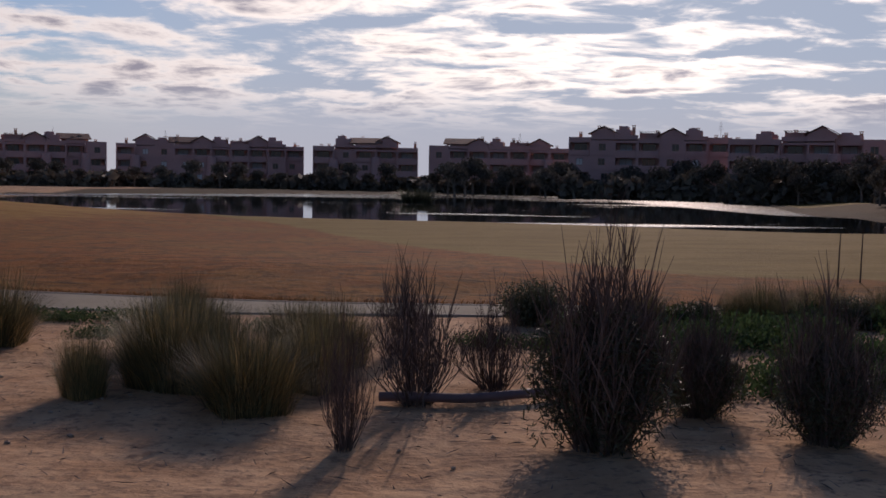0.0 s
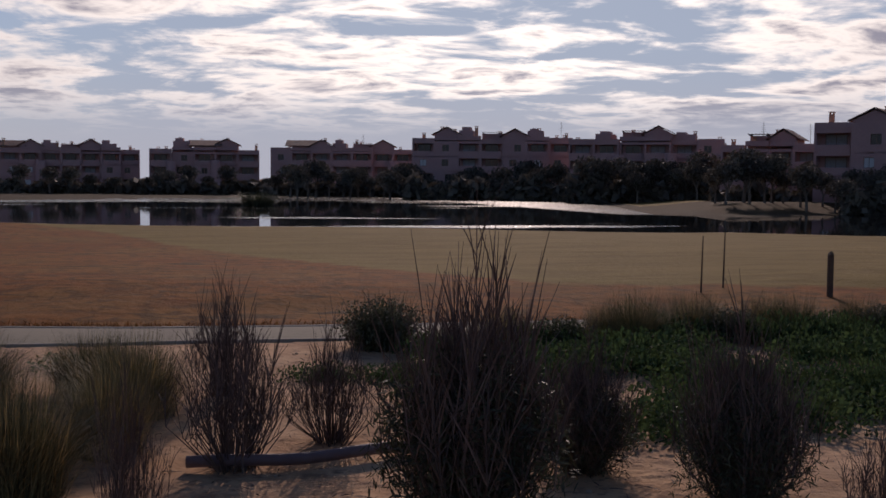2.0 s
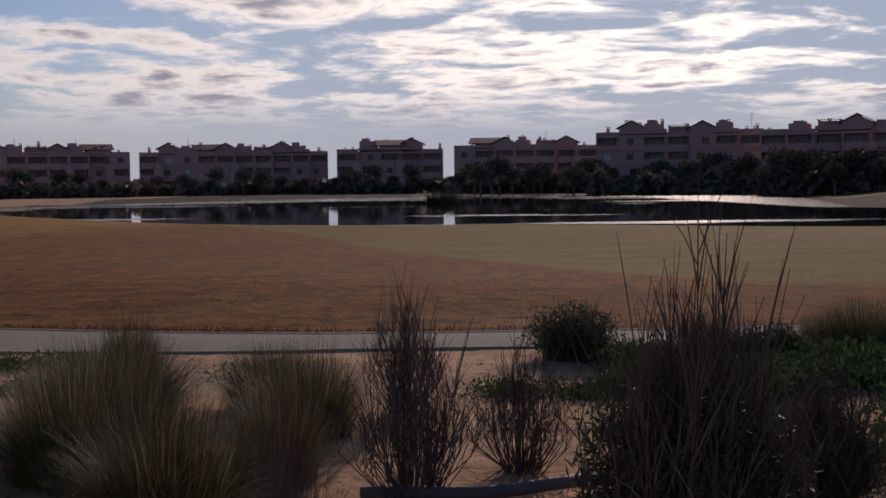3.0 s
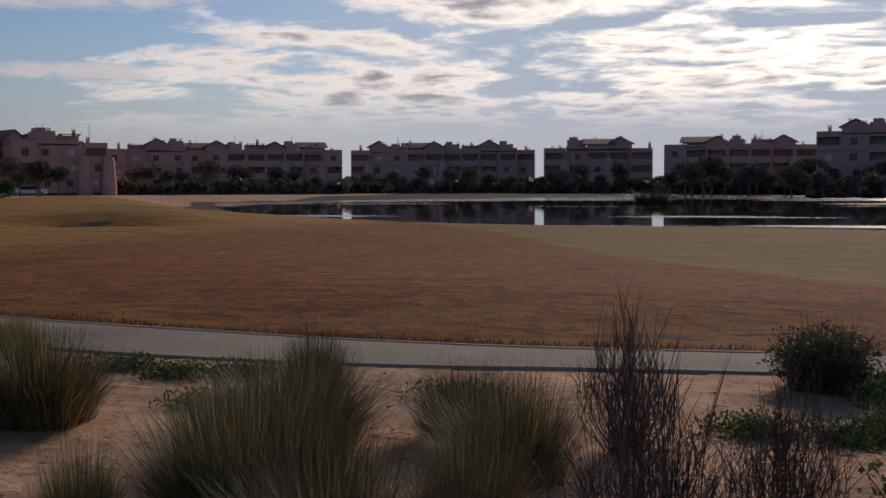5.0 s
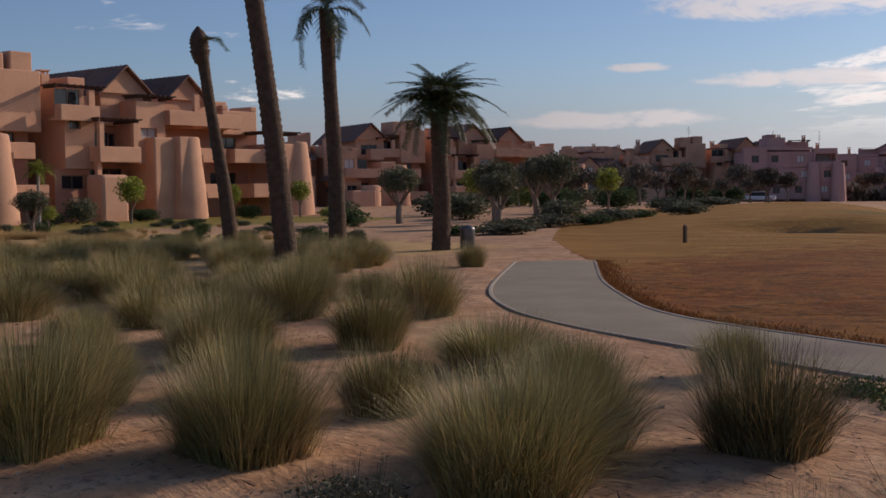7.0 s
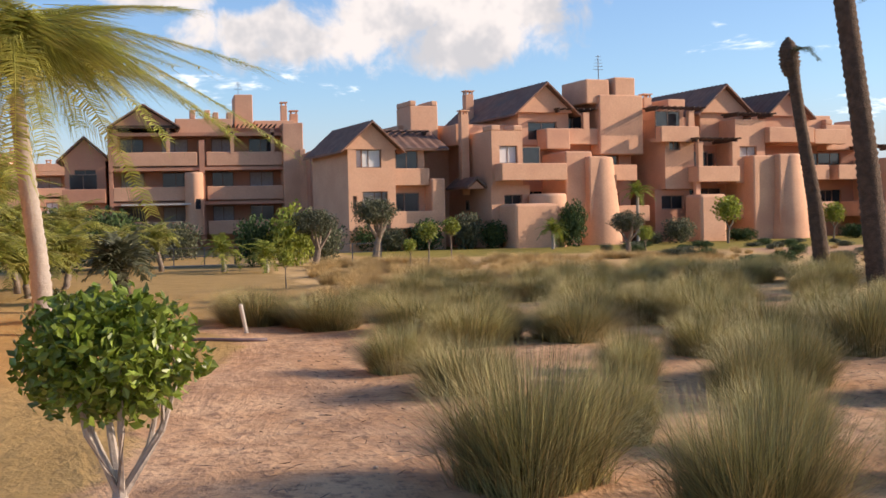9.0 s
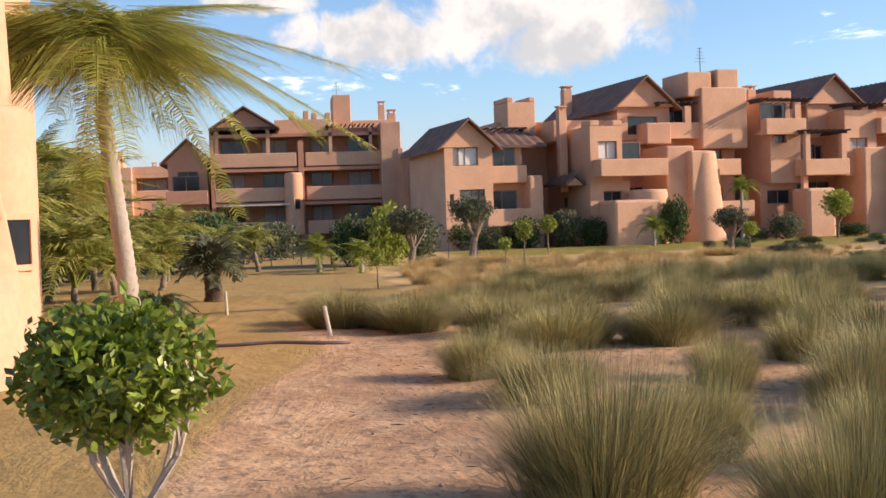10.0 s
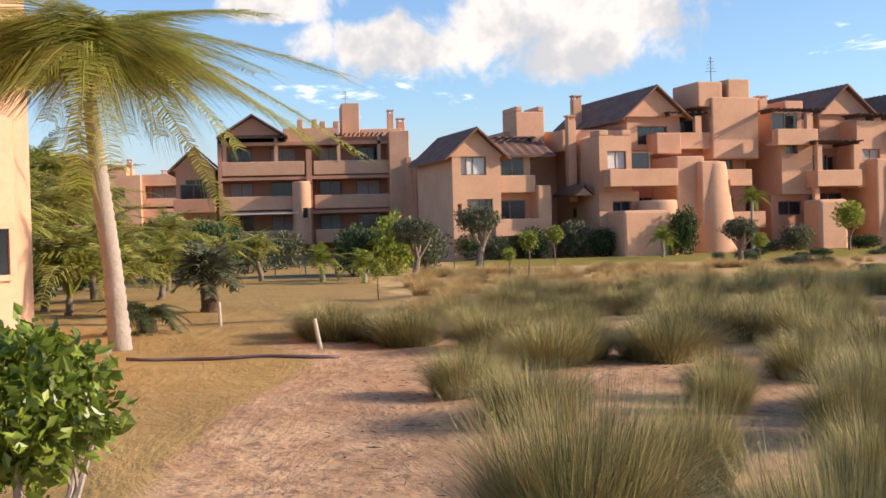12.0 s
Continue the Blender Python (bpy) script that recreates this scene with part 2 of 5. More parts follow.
def ground_material():
    """Sandy soil with lawn and dry grass by plan masks stored on the sheet."""
    m = bpy.data.materials.new("sandy soil and winter lawn")
    m.use_nodes = True
    t = Tree(m.node_tree)
    bsdf = m.node_tree.nodes["Principled BSDF"]
    pos = t.n("ShaderNodeNewGeometry").outputs["Position"]

    def mask(name):
        at = t.n("ShaderNodeAttribute")
        at.attribute_name = name
        return at.outputs["Fac"]
    big, mid, fine = t.noise(pos, 0.18, 4.0, 0.6), t.noise(pos, 1.1, 5.0, 0.6), t.noise(pos, 9.0, 5.0, 0.65)
    soil = t.mix(t.step(mid, 0.35, 0.65), (0.47, 0.265, 0.14), (0.62, 0.385, 0.22))
    soil = t.mix(t.step(t.noise(pos, 3.3, 5.0, 0.7), 0.52, 0.66, 0.0, 0.85), soil, (0.27, 0.155, 0.095))
    soil = t.mix(t.step(fine, 0.52, 0.70), soil, (0.25, 0.155, 0.10))
    soil = t.mix(t.step(big, 0.52, 0.66, 0.0, 0.5), soil, (0.30, 0.18, 0.115))
    # mown stripes and scuffs of the dormant lawn
    sep = t.n("ShaderNodeSeparateXYZ")
    t.put(sep.inputs[0], pos)
    streak = t.noise(t.vec(t.math("MULTIPLY", sep.outputs[0], 0.22), t.math("MULTIPLY", sep.outputs[1], 0.75), 0.0), 1.0, 6.0, 0.66, 1.2)
    red = t.mix(t.step(streak, 0.36, 0.64), (0.19, 0.054, 0.010), (0.31, 0.108, 0.02))
    red = t.mix(t.step(big, 0.42, 0.62, 0.0, 0.55), red, (0.26, 0.125, 0.03))
    red = t.mix(t.step(t.noise(pos, 2.4, 5.0, 0.7), 0.46, 0.62, 0.0, 0.8), red, (0.11, 0.045, 0.013))
    red = t.mix(t.step(streak, 0.57, 0.66, 0.0, 0.85), red, (0.06, 0.03, 0.011))
    tan = t.mix(t.step(streak, 0.35, 0.65), (0.20, 0.125, 0.032), (0.26, 0.17, 0.05))
    gold = t.mix(t.step(streak, 0.35, 0.65), (0.25, 0.115, 0.026), (0.38, 0.20, 0.05))
    ochre = t.mix(t.step(mid, 0.3, 0.7), (0.36, 0.225, 0.085), (0.44, 0.28, 0.11))
    ochre = t.mix(t.step(fine, 0.45, 0.75, 0.0, 0.5), ochre, (0.27, 0.18, 0.06))
    green = t.mix(t.step(mid, 0.3, 0.7), (0.22, 0.18, 0.04), (0.30, 0.23, 0.06))
    edge = t.math("MULTIPLY", t.math("SUBTRACT", mid, 0.5), 0.8)
    col = soil
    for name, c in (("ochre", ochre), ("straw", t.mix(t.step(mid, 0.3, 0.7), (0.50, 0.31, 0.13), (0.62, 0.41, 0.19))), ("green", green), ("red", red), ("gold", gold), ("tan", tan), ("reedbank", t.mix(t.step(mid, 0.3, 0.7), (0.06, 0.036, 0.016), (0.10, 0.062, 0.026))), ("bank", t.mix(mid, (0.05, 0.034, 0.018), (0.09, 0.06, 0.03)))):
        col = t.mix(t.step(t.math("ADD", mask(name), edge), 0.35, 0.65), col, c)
    t.put(bsdf.inputs["Base Color"], col)
    bsdf.inputs["Roughness"].default_value = 0.95
    bsdf.inputs["Specular IOR Level"].default_value = 0.1
    bp = t.n("ShaderNodeBump")
    bp.inputs["Strength"].default_value, bp.inputs["Distance"].default_value = 0.4, 0.10
    t.put(bp.inputs["Height"], t.math("ADD", t.math("ADD", t.math("MULTIPLY", fine, 0.6), t.math("MULTIPLY", streak, 2.2)), t.math("ADD", mid, t.math("MULTIPLY", t.noise(pos, 3.3, 4.0, 0.65), 1.3))))
    t.put(bsdf.inputs["Normal"], bp.outputs[0])
    return m


def water_material():
    m = bpy.data.materials.new("lake water")
    m.use_nodes = True
    t = Tree(m.node_tree)
    bsdf = m.node_tree.nodes["Principled BSDF"]
    pos = t.n("ShaderNodeNewGeometry").outputs["Position"]
    sep = t.n("ShaderNodeSeparateXYZ")
    t.put(sep.inputs[0], pos)
    x, y, _ = sep.outputs
    bsdf.inputs["Base Color"].default_value = (0.012, 0.014, 0.016, 1)
    bsdf.inputs["IOR"].default_value = 1.33
    wind = t.noise(t.vec(t.math("MULTIPLY", x, 0.02), t.math("MULTIPLY", y, 0.09), 0.0), 1.0, 3.0, 0.5)
    off = t.math("SUBTRACT", t.math("ADD", y, t.math("MULTIPLY", t.noise(pos, 0.03, 2.0), 12.0)), t.math("MULTIPLY", t.math("MINIMUM", x, 0.0), 0.5))
    far = t.step(off, 184.0, 190.0)
    side = t.step(t.math("ADD", x, t.math("MULTIPLY", t.math("SUBTRACT", y, 113.0), 0.14)), 34.0, 37.5)
    side = t.math("MULTIPLY", side, t.step(y, 112.0, 122.0))
    rip = t.math("MAXIMUM", t.math("MAXIMUM", far, side), t.step(wind, 0.60, 0.66))
    t.put(bsdf.inputs["Roughness"], t.step(rip, 0.0, 1.0, 0.03, 0.16))
    bp = t.n("ShaderNodeBump")
    bp.inputs["Distance"].default_value = 0.1
    t.put(bp.inputs["Strength"], t.step(rip, 0.0, 1.0, 0.012, 0.5))
    t.put(bp.inputs["Height"], t.noise(pos, 2.2, 3.0, 0.6))
    t.put(bsdf.inputs["Normal"], bp.outputs[0])
    return m


GROUND, WATER = ground_material(), water_material()


# ---- building blocks ----
def part(name, bm, mat, parent=None, label="", smooth=False):
    me = bpy.data.meshes.new(name)
    bm.to_mesh(me)
    bm.free()
    me.materials.append(mat)
    if smooth:
        me.polygons.foreach_set("use_smooth", [True] * len(me.polygons))
    ob = new(name, me)
    ob.parent = parent
    if label:
        tagged(ob, label)
    return ob


def raw(name, verts, faces, mat, parent=None, label="", smooth=False):
    me = bpy.data.meshes.new(name)
    me.from_pydata([tuple(v) for v in verts], [], [tuple(f) for f in faces])
    me.materials.append(mat)
    if smooth:
        me.polygons.foreach_set("use_smooth", [True] * len(me.polygons))
    ob = new(name, me)
    ob.parent = parent
    if label:
        tagged(ob, label)
    return ob


def thing(name, m, label, category, group="", kind=""):
    ob = new(name)
    ob.matrix_basis = m
    return tagged(ob, label, category, group, kind)


def box(bm, x0, x1, y0, y1, z0, z1, bevel=0.0):
    r = bmesh.ops.create_cube(bm, size=1.0, matrix=Matrix.Translation(((x0 + x1) / 2, (y0 + y1) / 2, (z0 + z1) / 2)) @ Matrix.Diagonal((x1 - x0, y1 - y0, z1 - z0, 1)))
    if bevel:
        edges = list({e for v in r["verts"] for e in v.link_edges})
        bmesh.ops.bevel(bm, geom=edges, offset=bevel, segments=2, affect="EDGES", profile=0.5)


def boxpart(name, dims, mat, parent, label="", bevel=0.0):
    bm = bmesh.new()
    box(bm, *dims, bevel=bevel)
    return part(name, bm, mat, parent, label)


def tube(verts, faces, pts, radii, sides=6):
    """Adds a tapered tube along pts to the lists."""
    start = len(verts)
    pts = [Vector(p) for p in pts]
    for i, p in enumerate(pts):
        d = (pts[min(i + 1, len(pts) - 1)] - pts[max(i - 1, 0)]).normalized()
        a = d.cross(Vector((0, 0, 1)) if abs(d.z) < 0.9 else Vector((1, 0, 0))).normalized()
        b = d.cross(a)
        for k in range(sides):
            an = 2 * math.pi * k / sides
            verts.append(p + (a * math.cos(an) + b * math.sin(an)) * radii[i])
    for i in range(len(pts) - 1):
        for k in range(sides):
            q, r = start + i * sides + k, start + i * sides + (k + 1) % sides
            faces.append((q, r, r + sides, q + sides))
    faces.append(tuple(start + k for k in range(sides))[::-1])
    faces.append(tuple(start + (len(pts) - 1) * sides + k for k in range(sides)))


# ---- ground, lake, path ----
LAKE = [(-52, 128), (-32, 87), (-24, 76), (0, 69), (14, 68), (20, 66), (28, 64), (33, 58), (42, 54), (75, 52), (120, 62), (116, 108), (78, 126), (62, 121), (47, 111), (39, 117), (45, 152), (50, 178), (47, 204), (36, 220), (20, 213), (-4, 204), (-24, 191), (-46, 171), (-62, 150)]
PATH_FAR = [(60, 24), (30, 21.2), (12, 20.0), (0.4, 19.2), (-3.7, 19.35), (-6.6, 19.9), (-10.7, 20.9), (-13.1, 22.0), (-15.5, 24.1), (-18.1, 26.7), (-20.6, 29.6), (-23.0, 32.4)]
PATH_NEAR = [(60, 21), (30, 18.6), (12, 17.9), (0.4, 17.7), (-2.5, 17.5), (-4.9, 17.5), (-7.3, 17.8), (-9.8, 18.4), (-12.6, 19.2), (-15.4, 20.6), (-18.8, 23.6), (-24.6, 30.6)]


def seg_dist(px, py, poly, closed):
    best = np.full(px.shape, 1e9)
    n = len(poly)
    for i in range(n if closed else n - 1):
        (ax, ay), (bx, by) = poly[i], poly[(i + 1) % n]
        dx, dy = bx - ax, by - ay
        k = np.clip(((px - ax) * dx + (py - ay) * dy) / (dx * dx + dy * dy), 0, 1)
        best = np.minimum(best, np.hypot(px - ax - k * dx, py - ay - k * dy))
    return best


def inside(px, py, poly):
    r = np.zeros(px.shape, bool)
    n = len(poly)
    for i in range(n):
        (ax, ay), (bx, by) = poly[i], poly[(i + 1) % n]
        c = ((ay > py) != (by > py)) & (px < (bx - ax) * (py - ay) / (by - ay + 1e-12) + ax)
        r ^= c
    return r


def signed(px, py, poly):
    d = seg_dist(px, py, poly, True)
    return np.where(inside(px, py, poly), d, -d)


def sm(v, a, b):
    k = np.clip((v - a) / (b - a), 0, 1)
    return k * k * (3 - 2 * k)


LAWN = PATH_FAR + [(-26, 35), (-34, 43), (-48, 60), (-70, 95), (-75, 140), (-40, 110), (-20, 90), (0, 80), (40, 85), (120, 75), (120, 24)]
FAIRWAY = [(120, 23), (20, 23), (6, 24.5), (2.6, 29), (-0.2, 34), (-3, 40), (-5.4, 47), (-8, 53), (-15, 63), (-26, 80), (0, 78), (40, 85), (120, 75)]
OCHRE = [(-6, -30), (-6, 4.6), (-12, 5.6), (-18, 6.5), (-23, 7.6), (-27, 6.6), (-36, 11), (-60, 18), (-62, 40), (-90, 40), (-140, -40)]
REEDBANK = [(38, 116), (48, 110), (62, 103), (130, 92), (130, 140), (74, 140), (54, 150), (46, 152)]


def ground_height(px, py):
    lake = signed(px, py, LAKE)
    h = np.zeros(px.shape)
    lawn = sm(signed(px, py, LAWN), 0, 6)
    h += lawn * (0.14 + 0.20 * np.sin(px * 0.085 + 1.0) * np.sin(py * 0.07 + 0.4) + 0.10 * np.sin(px * 0.21 + py * 0.13))
    rng = np.hypot(px, py)
    h -= 1.0 * sm(py, 120, 220)
    h += 0.05 * np.sin(px * 0.9 + 1.3 * np.sin(py * 0.7)) * np.sin(py * 1.1) * (1 - lawn) * sm(60 - rng, 0, 30)
    onpath = np.minimum(seg_dist(px, py, PATH_FAR, False), seg_dist(px, py, PATH_NEAR, False))
    lane = inside(px, py, PATH_FAR + PATH_NEAR[::-1])
    h = np.where(lane, -0.06, h * sm(onpath, 0.0, 0.7))
    h += 0.4 * np.exp(-((px + 34) / 14) ** 2 - ((py - 70) / 12) ** 2)
    h += 0.40 * np.exp(-((px + 26.5) / 5.5) ** 2 - ((py - 54.5) / 3.0) ** 2) - 0.6 * np.exp(-((px + 25.5) / 4.0) ** 2 - ((py - 50.6) / 1.8) ** 2)
    h = h * sm(-lake, 0, 12) - 1.05 * sm(lake, -13, -2) - 1.4 * sm(lake, -2, 12)
    return h


def height(x, y):
    return float(ground_height(np.array([float(x)]), np.array([float(y)]))[0])


def build_ground():
    ang = np.concatenate([np.linspace(-42, 112, 430), np.linspace(114, 316, 60)])
    rad = np.concatenate([np.linspace(0.5, 40, 190), 40 * (3500 / 40) ** np.linspace(0.012, 1, 150)])
    A, R = np.meshgrid(np.radians(ang), rad)
    X, Y = -np.sin(A) * R, 3 + np.cos(A) * R
    Z = ground_height(X.ravel(), Y.ravel()).reshape(X.shape)
    nr, na = X.shape
    V = np.stack([X.ravel(), Y.ravel(), Z.ravel()], 1)
    idx = np.arange(nr * na).reshape(nr, na)
    a, b = idx[:-1], idx[1:]
    F = np.stack([a, np.roll(a, -1, 1), np.roll(b, -1, 1), b], -1).reshape(-1, 4)[:, ::-1]
    V = np.vstack([V, [[0, 3, 0]]])
    faces = [tuple(f) for f in F.tolist()] + [(nr * na, i, (i + 1) % na) for i in range(na)]
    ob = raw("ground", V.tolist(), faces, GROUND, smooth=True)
    px, py = V[:, 0], V[:, 1]
    lawn = signed(px, py, LAWN)
    # bank: dark brown on the lake rim, the strip beyond it and the lawn hollow
    masks = {"red": sm(lawn, -0.25, 0.25), "gold": sm(-px + 0.25 * py, 12, 46) * sm(lawn, -0.25, 0.25), "tan": np.maximum(np.maximum(sm(signed(px, py, FAIRWAY), -1.6, 1.6), np.exp(-((px + 27) / 7) ** 2 - ((py - 66) / 5) ** 2)), sm(px, 44, 52) * sm(py, 118, 126) * sm(-py, -320, -260)), "ochre": sm(signed(px, py, OCHRE), -0.9, 0.9),
             "straw": sm(-px, 26, 34) * sm(-py, -44, -32) * sm(py, 9, 13), "green": sm(-px, 62, 70) * sm(py, 14, 22) * sm(-py, -70, -60),
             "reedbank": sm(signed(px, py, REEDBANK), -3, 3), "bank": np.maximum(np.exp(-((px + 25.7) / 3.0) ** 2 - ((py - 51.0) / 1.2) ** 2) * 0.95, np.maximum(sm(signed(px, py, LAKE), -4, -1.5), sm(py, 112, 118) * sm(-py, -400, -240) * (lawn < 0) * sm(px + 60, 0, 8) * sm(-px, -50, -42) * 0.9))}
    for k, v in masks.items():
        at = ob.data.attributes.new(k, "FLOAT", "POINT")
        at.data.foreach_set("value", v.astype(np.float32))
    tagged(ob, "sandy pink soil and dormant brown golf lawn", "ground", kind="structure")
    w = raw("water", [(-120, 40, -1.15), (160, 40, -1.15), (160, 260, -1.15), (-120, 260, -1.15)], [(0, 1, 2, 3)], WATER)
    tagged(w, "still dark lake water with rippled silver streaks", "water", kind="structure")


build_ground()


def smooth_line(pts, n):
    """A Catmull-Rom line through pts with n points."""
    p = np.array([pts[0], *pts, pts[-1]], float)
    out = []
    for t in np.linspace(0, len(pts) - 1, n):
        i = min(int(t), len(pts) - 2)
        u = t - i
        a, b, c, d = p[i:i + 4]
        out.append(0.5 * (2 * b + (c - a) * u + (2 * a - 5 * b + 4 * c - d) * u * u + (3 * b - a - 3 * c + d) * u ** 3))
    return np.array(out)


def build_path():
    n = 90
    f, g = smooth_line(PATH_FAR, n), smooth_line(PATH_NEAR, n)
    v, fc = [], []
    for i in range(n):
        for k in range(5):
            q = f[i] + (g[i] - f[i]) * k / 4
            v.append((q[0], q[1], 0.02 + 0.02 * math.sin(k * math.pi / 4)))
    for i in range(n - 1):
        for k in range(4):
            a = i * 5 + k
            fc.append((a, a + 1, a + 6, a + 5))
    ob = raw("path", v, fc, CONCRETE, smooth=True)
    tagged(ob, "pale worn concrete cart path curving round the lawn", "path", kind="structure")
    for line, sgn, nm in ((f, 1, "far"), (g, -1, "near")):
        v, fc = [], []
        for i in range(n):
            d = line[min(i + 1, n - 1)] - line[max(i - 1, 0)]
            nrm = np.array((d[1], -d[0])) / np.hypot(*d) * sgn
            for off, z in ((0.0, -0.1), (0.0, 0.030), (0.012, 0.038), (0.075, 0.038), (0.09, 0.030), (0.09, -0.1)):
                q = line[i] - nrm * (off - 0.06)
                v.append((q[0], q[1], z))
        for i in range(n - 1):
            for k in range(5):
                a = i * 6 + k
                fc.append((a, a + 1, a + 7, a + 6))
        kb = raw("kerb", v, fc, KERB)
        tagged(kb, "low concrete kerb edging the cart path", "kerb", kind="structure")


build_path()


# ---- houses ----
def wall(parent, x0, x1, y0, y1, z0, z1, mat=None, bevel=0.07, holes=(), name="wall"):
    """A solid block; holes (y0, y1, z0, z1) are sunk 0.25 m into its front, each with a frame and a pane of its own."""
    mat = mat or STUCCO
    bm = bmesh.new()
    if not holes:
        box(bm, x0, x1, y0, y1, z0, z1, bevel)
        return part(name, bm, mat, parent)
    bm.free()
    ys = sorted({y0, y1, *[h[0] for h in holes], *[h[1] for h in holes]})
    zs = sorted({z0, z1, *[h[2] for h in holes], *[h[3] for h in holes]})
    ny, nz = len(ys), len(zs)
    v = [(x, y, z) for x in (x1, x0) for y in ys for z in zs]
    f = []

    def at(k, i, j):
        return k * ny * nz + i * nz + j
    for i in range(ny - 1):
        for j in range(nz - 1):
            cell = (at(0, i, j), at(0, i + 1, j), at(0, i + 1, j + 1), at(0, i, j + 1))
            cy, cz = (ys[i] + ys[i + 1]) / 2, (zs[j] + zs[j + 1]) / 2
            if any(h[0] < cy < h[1] and h[2] < cz < h[3] for h in holes):
                q = len(v)
                v += [(x1 - 0.25, v[c][1], v[c][2]) for c in cell]
                f.append((q, q + 1, q + 2, q + 3))
                f += [(cell[k], cell[(k + 1) % 4], q + (k + 1) % 4, q + k) for k in range(4)]
            else:
                f.append(cell)
            f.append((at(1, i, j), at(1, i, j + 1), at(1, i + 1, j + 1), at(1, i + 1, j)))
    for i in range(ny - 1):
        f += [(at(0, i, 0), at(1, i, 0), at(1, i + 1, 0), at(0, i + 1, 0)), (at(0, i, nz - 1), at(0, i + 1, nz - 1), at(1, i + 1, nz - 1), at(1, i, nz - 1))]
    for j in range(nz - 1):
        f += [(at(0, 0, j), at(0, 0, j + 1), at(1, 0, j + 1), at(1, 0, j)), (at(0, ny - 1, j), at(1, ny - 1, j), at(1, ny - 1, j + 1), at(0, ny - 1, j + 1))]
    w = raw(name, v, f, mat, parent)
    for h in holes:
        window(parent, x1 - 0.25, *h[:4], kind=h[4] if len(h) > 4 else "glass")
    return w


def window(parent, x, y0, y1, z0, z1, kind="glass"):
    bm = bmesh.new()
    f = 0.07
    for d in ((y0, y0 + f, z0, z1), (y1 - f, y1, z0, z1), (y0 + f, y1 - f, z0, z0 + f), (y0 + f, y1 - f, z1 - f, z1), ((y0 + y1) / 2 - f / 2, (y0 + y1) / 2 + f / 2, z0 + f, z1 - f)):
        box(bm, x + 0.004, x + 0.07, *d)
    w = part("window", bm, FRAME, parent)
    mat = {"glass": GLASS, "blind": BLIND, "curtain": CURTAIN}[kind]
    boxpart("pane", (x + 0.006, x + 0.035, y0 + f, y1 - f, z0 + f, z1 - f), mat, w)
    return w


def gable_roof(parent, x0, x1, y0, y1, eave, ridge, along="y", over=0.35, tiles=True, mat=None):
    """A pitched roof with gable walls; along: the ridge's axis."""
    sw = along == "x"
    a0, a1, b0, b1 = (y0, y1, x0, x1) if sw else (x0, x1, y0, y1)   # a: across the ridge, b: along it

    def P(a, b, z):
        return (b, a, z) if sw else (a, b, z)
    mid = (a0 + a1) / 2
    raw("gable_wall", [P(a0, b0 + .05, eave - .1), P(a1, b0 + .05, eave - .1), P(mid, b0 + .05, ridge - .12), P(a0, b1 - .05, eave - .1), P(a1, b1 - .05, eave - .1), P(mid, b1 - .05, ridge - .12)],
        [(0, 2, 1), (3, 4, 5), (0, 1, 4, 3), (0, 3, 5, 2), (1, 2, 5, 4)], mat or STUCCO, parent)
    half = (a1 - a0) / 2
    slope = (ridge - eave) / half
    v, f = [], []
    for side in (-1, 1):
        n0 = len(v)
        na, nb = (7, max(2, int((b1 - b0 + 2 * over) / 0.3))) if tiles else (2, 2)
        for lift in (0.0, 0.14):
            for i in range(na):
                k = i / (na - 1)
                off = (half + over) * (1 - k)
                for j in range(nb):
                    b = b0 - over + (b1 - b0 + 2 * over) * j / (nb - 1)
                    bump = 0.07 * (j % 2) if tiles and lift else 0.0
                    v.append(P(mid + side * off, b, ridge - off * slope + lift + bump))
        m = na * nb
        for i in range(na - 1):
            for j in range(nb - 1):
                q = n0 + i * nb + j
                f.append((q, q + 1, q + nb + 1, q + nb))
                f.append((q + m, q + m + nb, q + m + nb + 1, q + m + 1))
        for i in range(na - 1):
            for j in (0, nb - 1):
                q = n0 + i * nb + j
                f.append((q, q + nb, q + nb + m, q + m))
        for j in range(nb - 1):
            q = n0 + j
            f.append((q, q + m, q + m + 1, q + 1))
    return raw("roof", v, f, ROOF, parent)


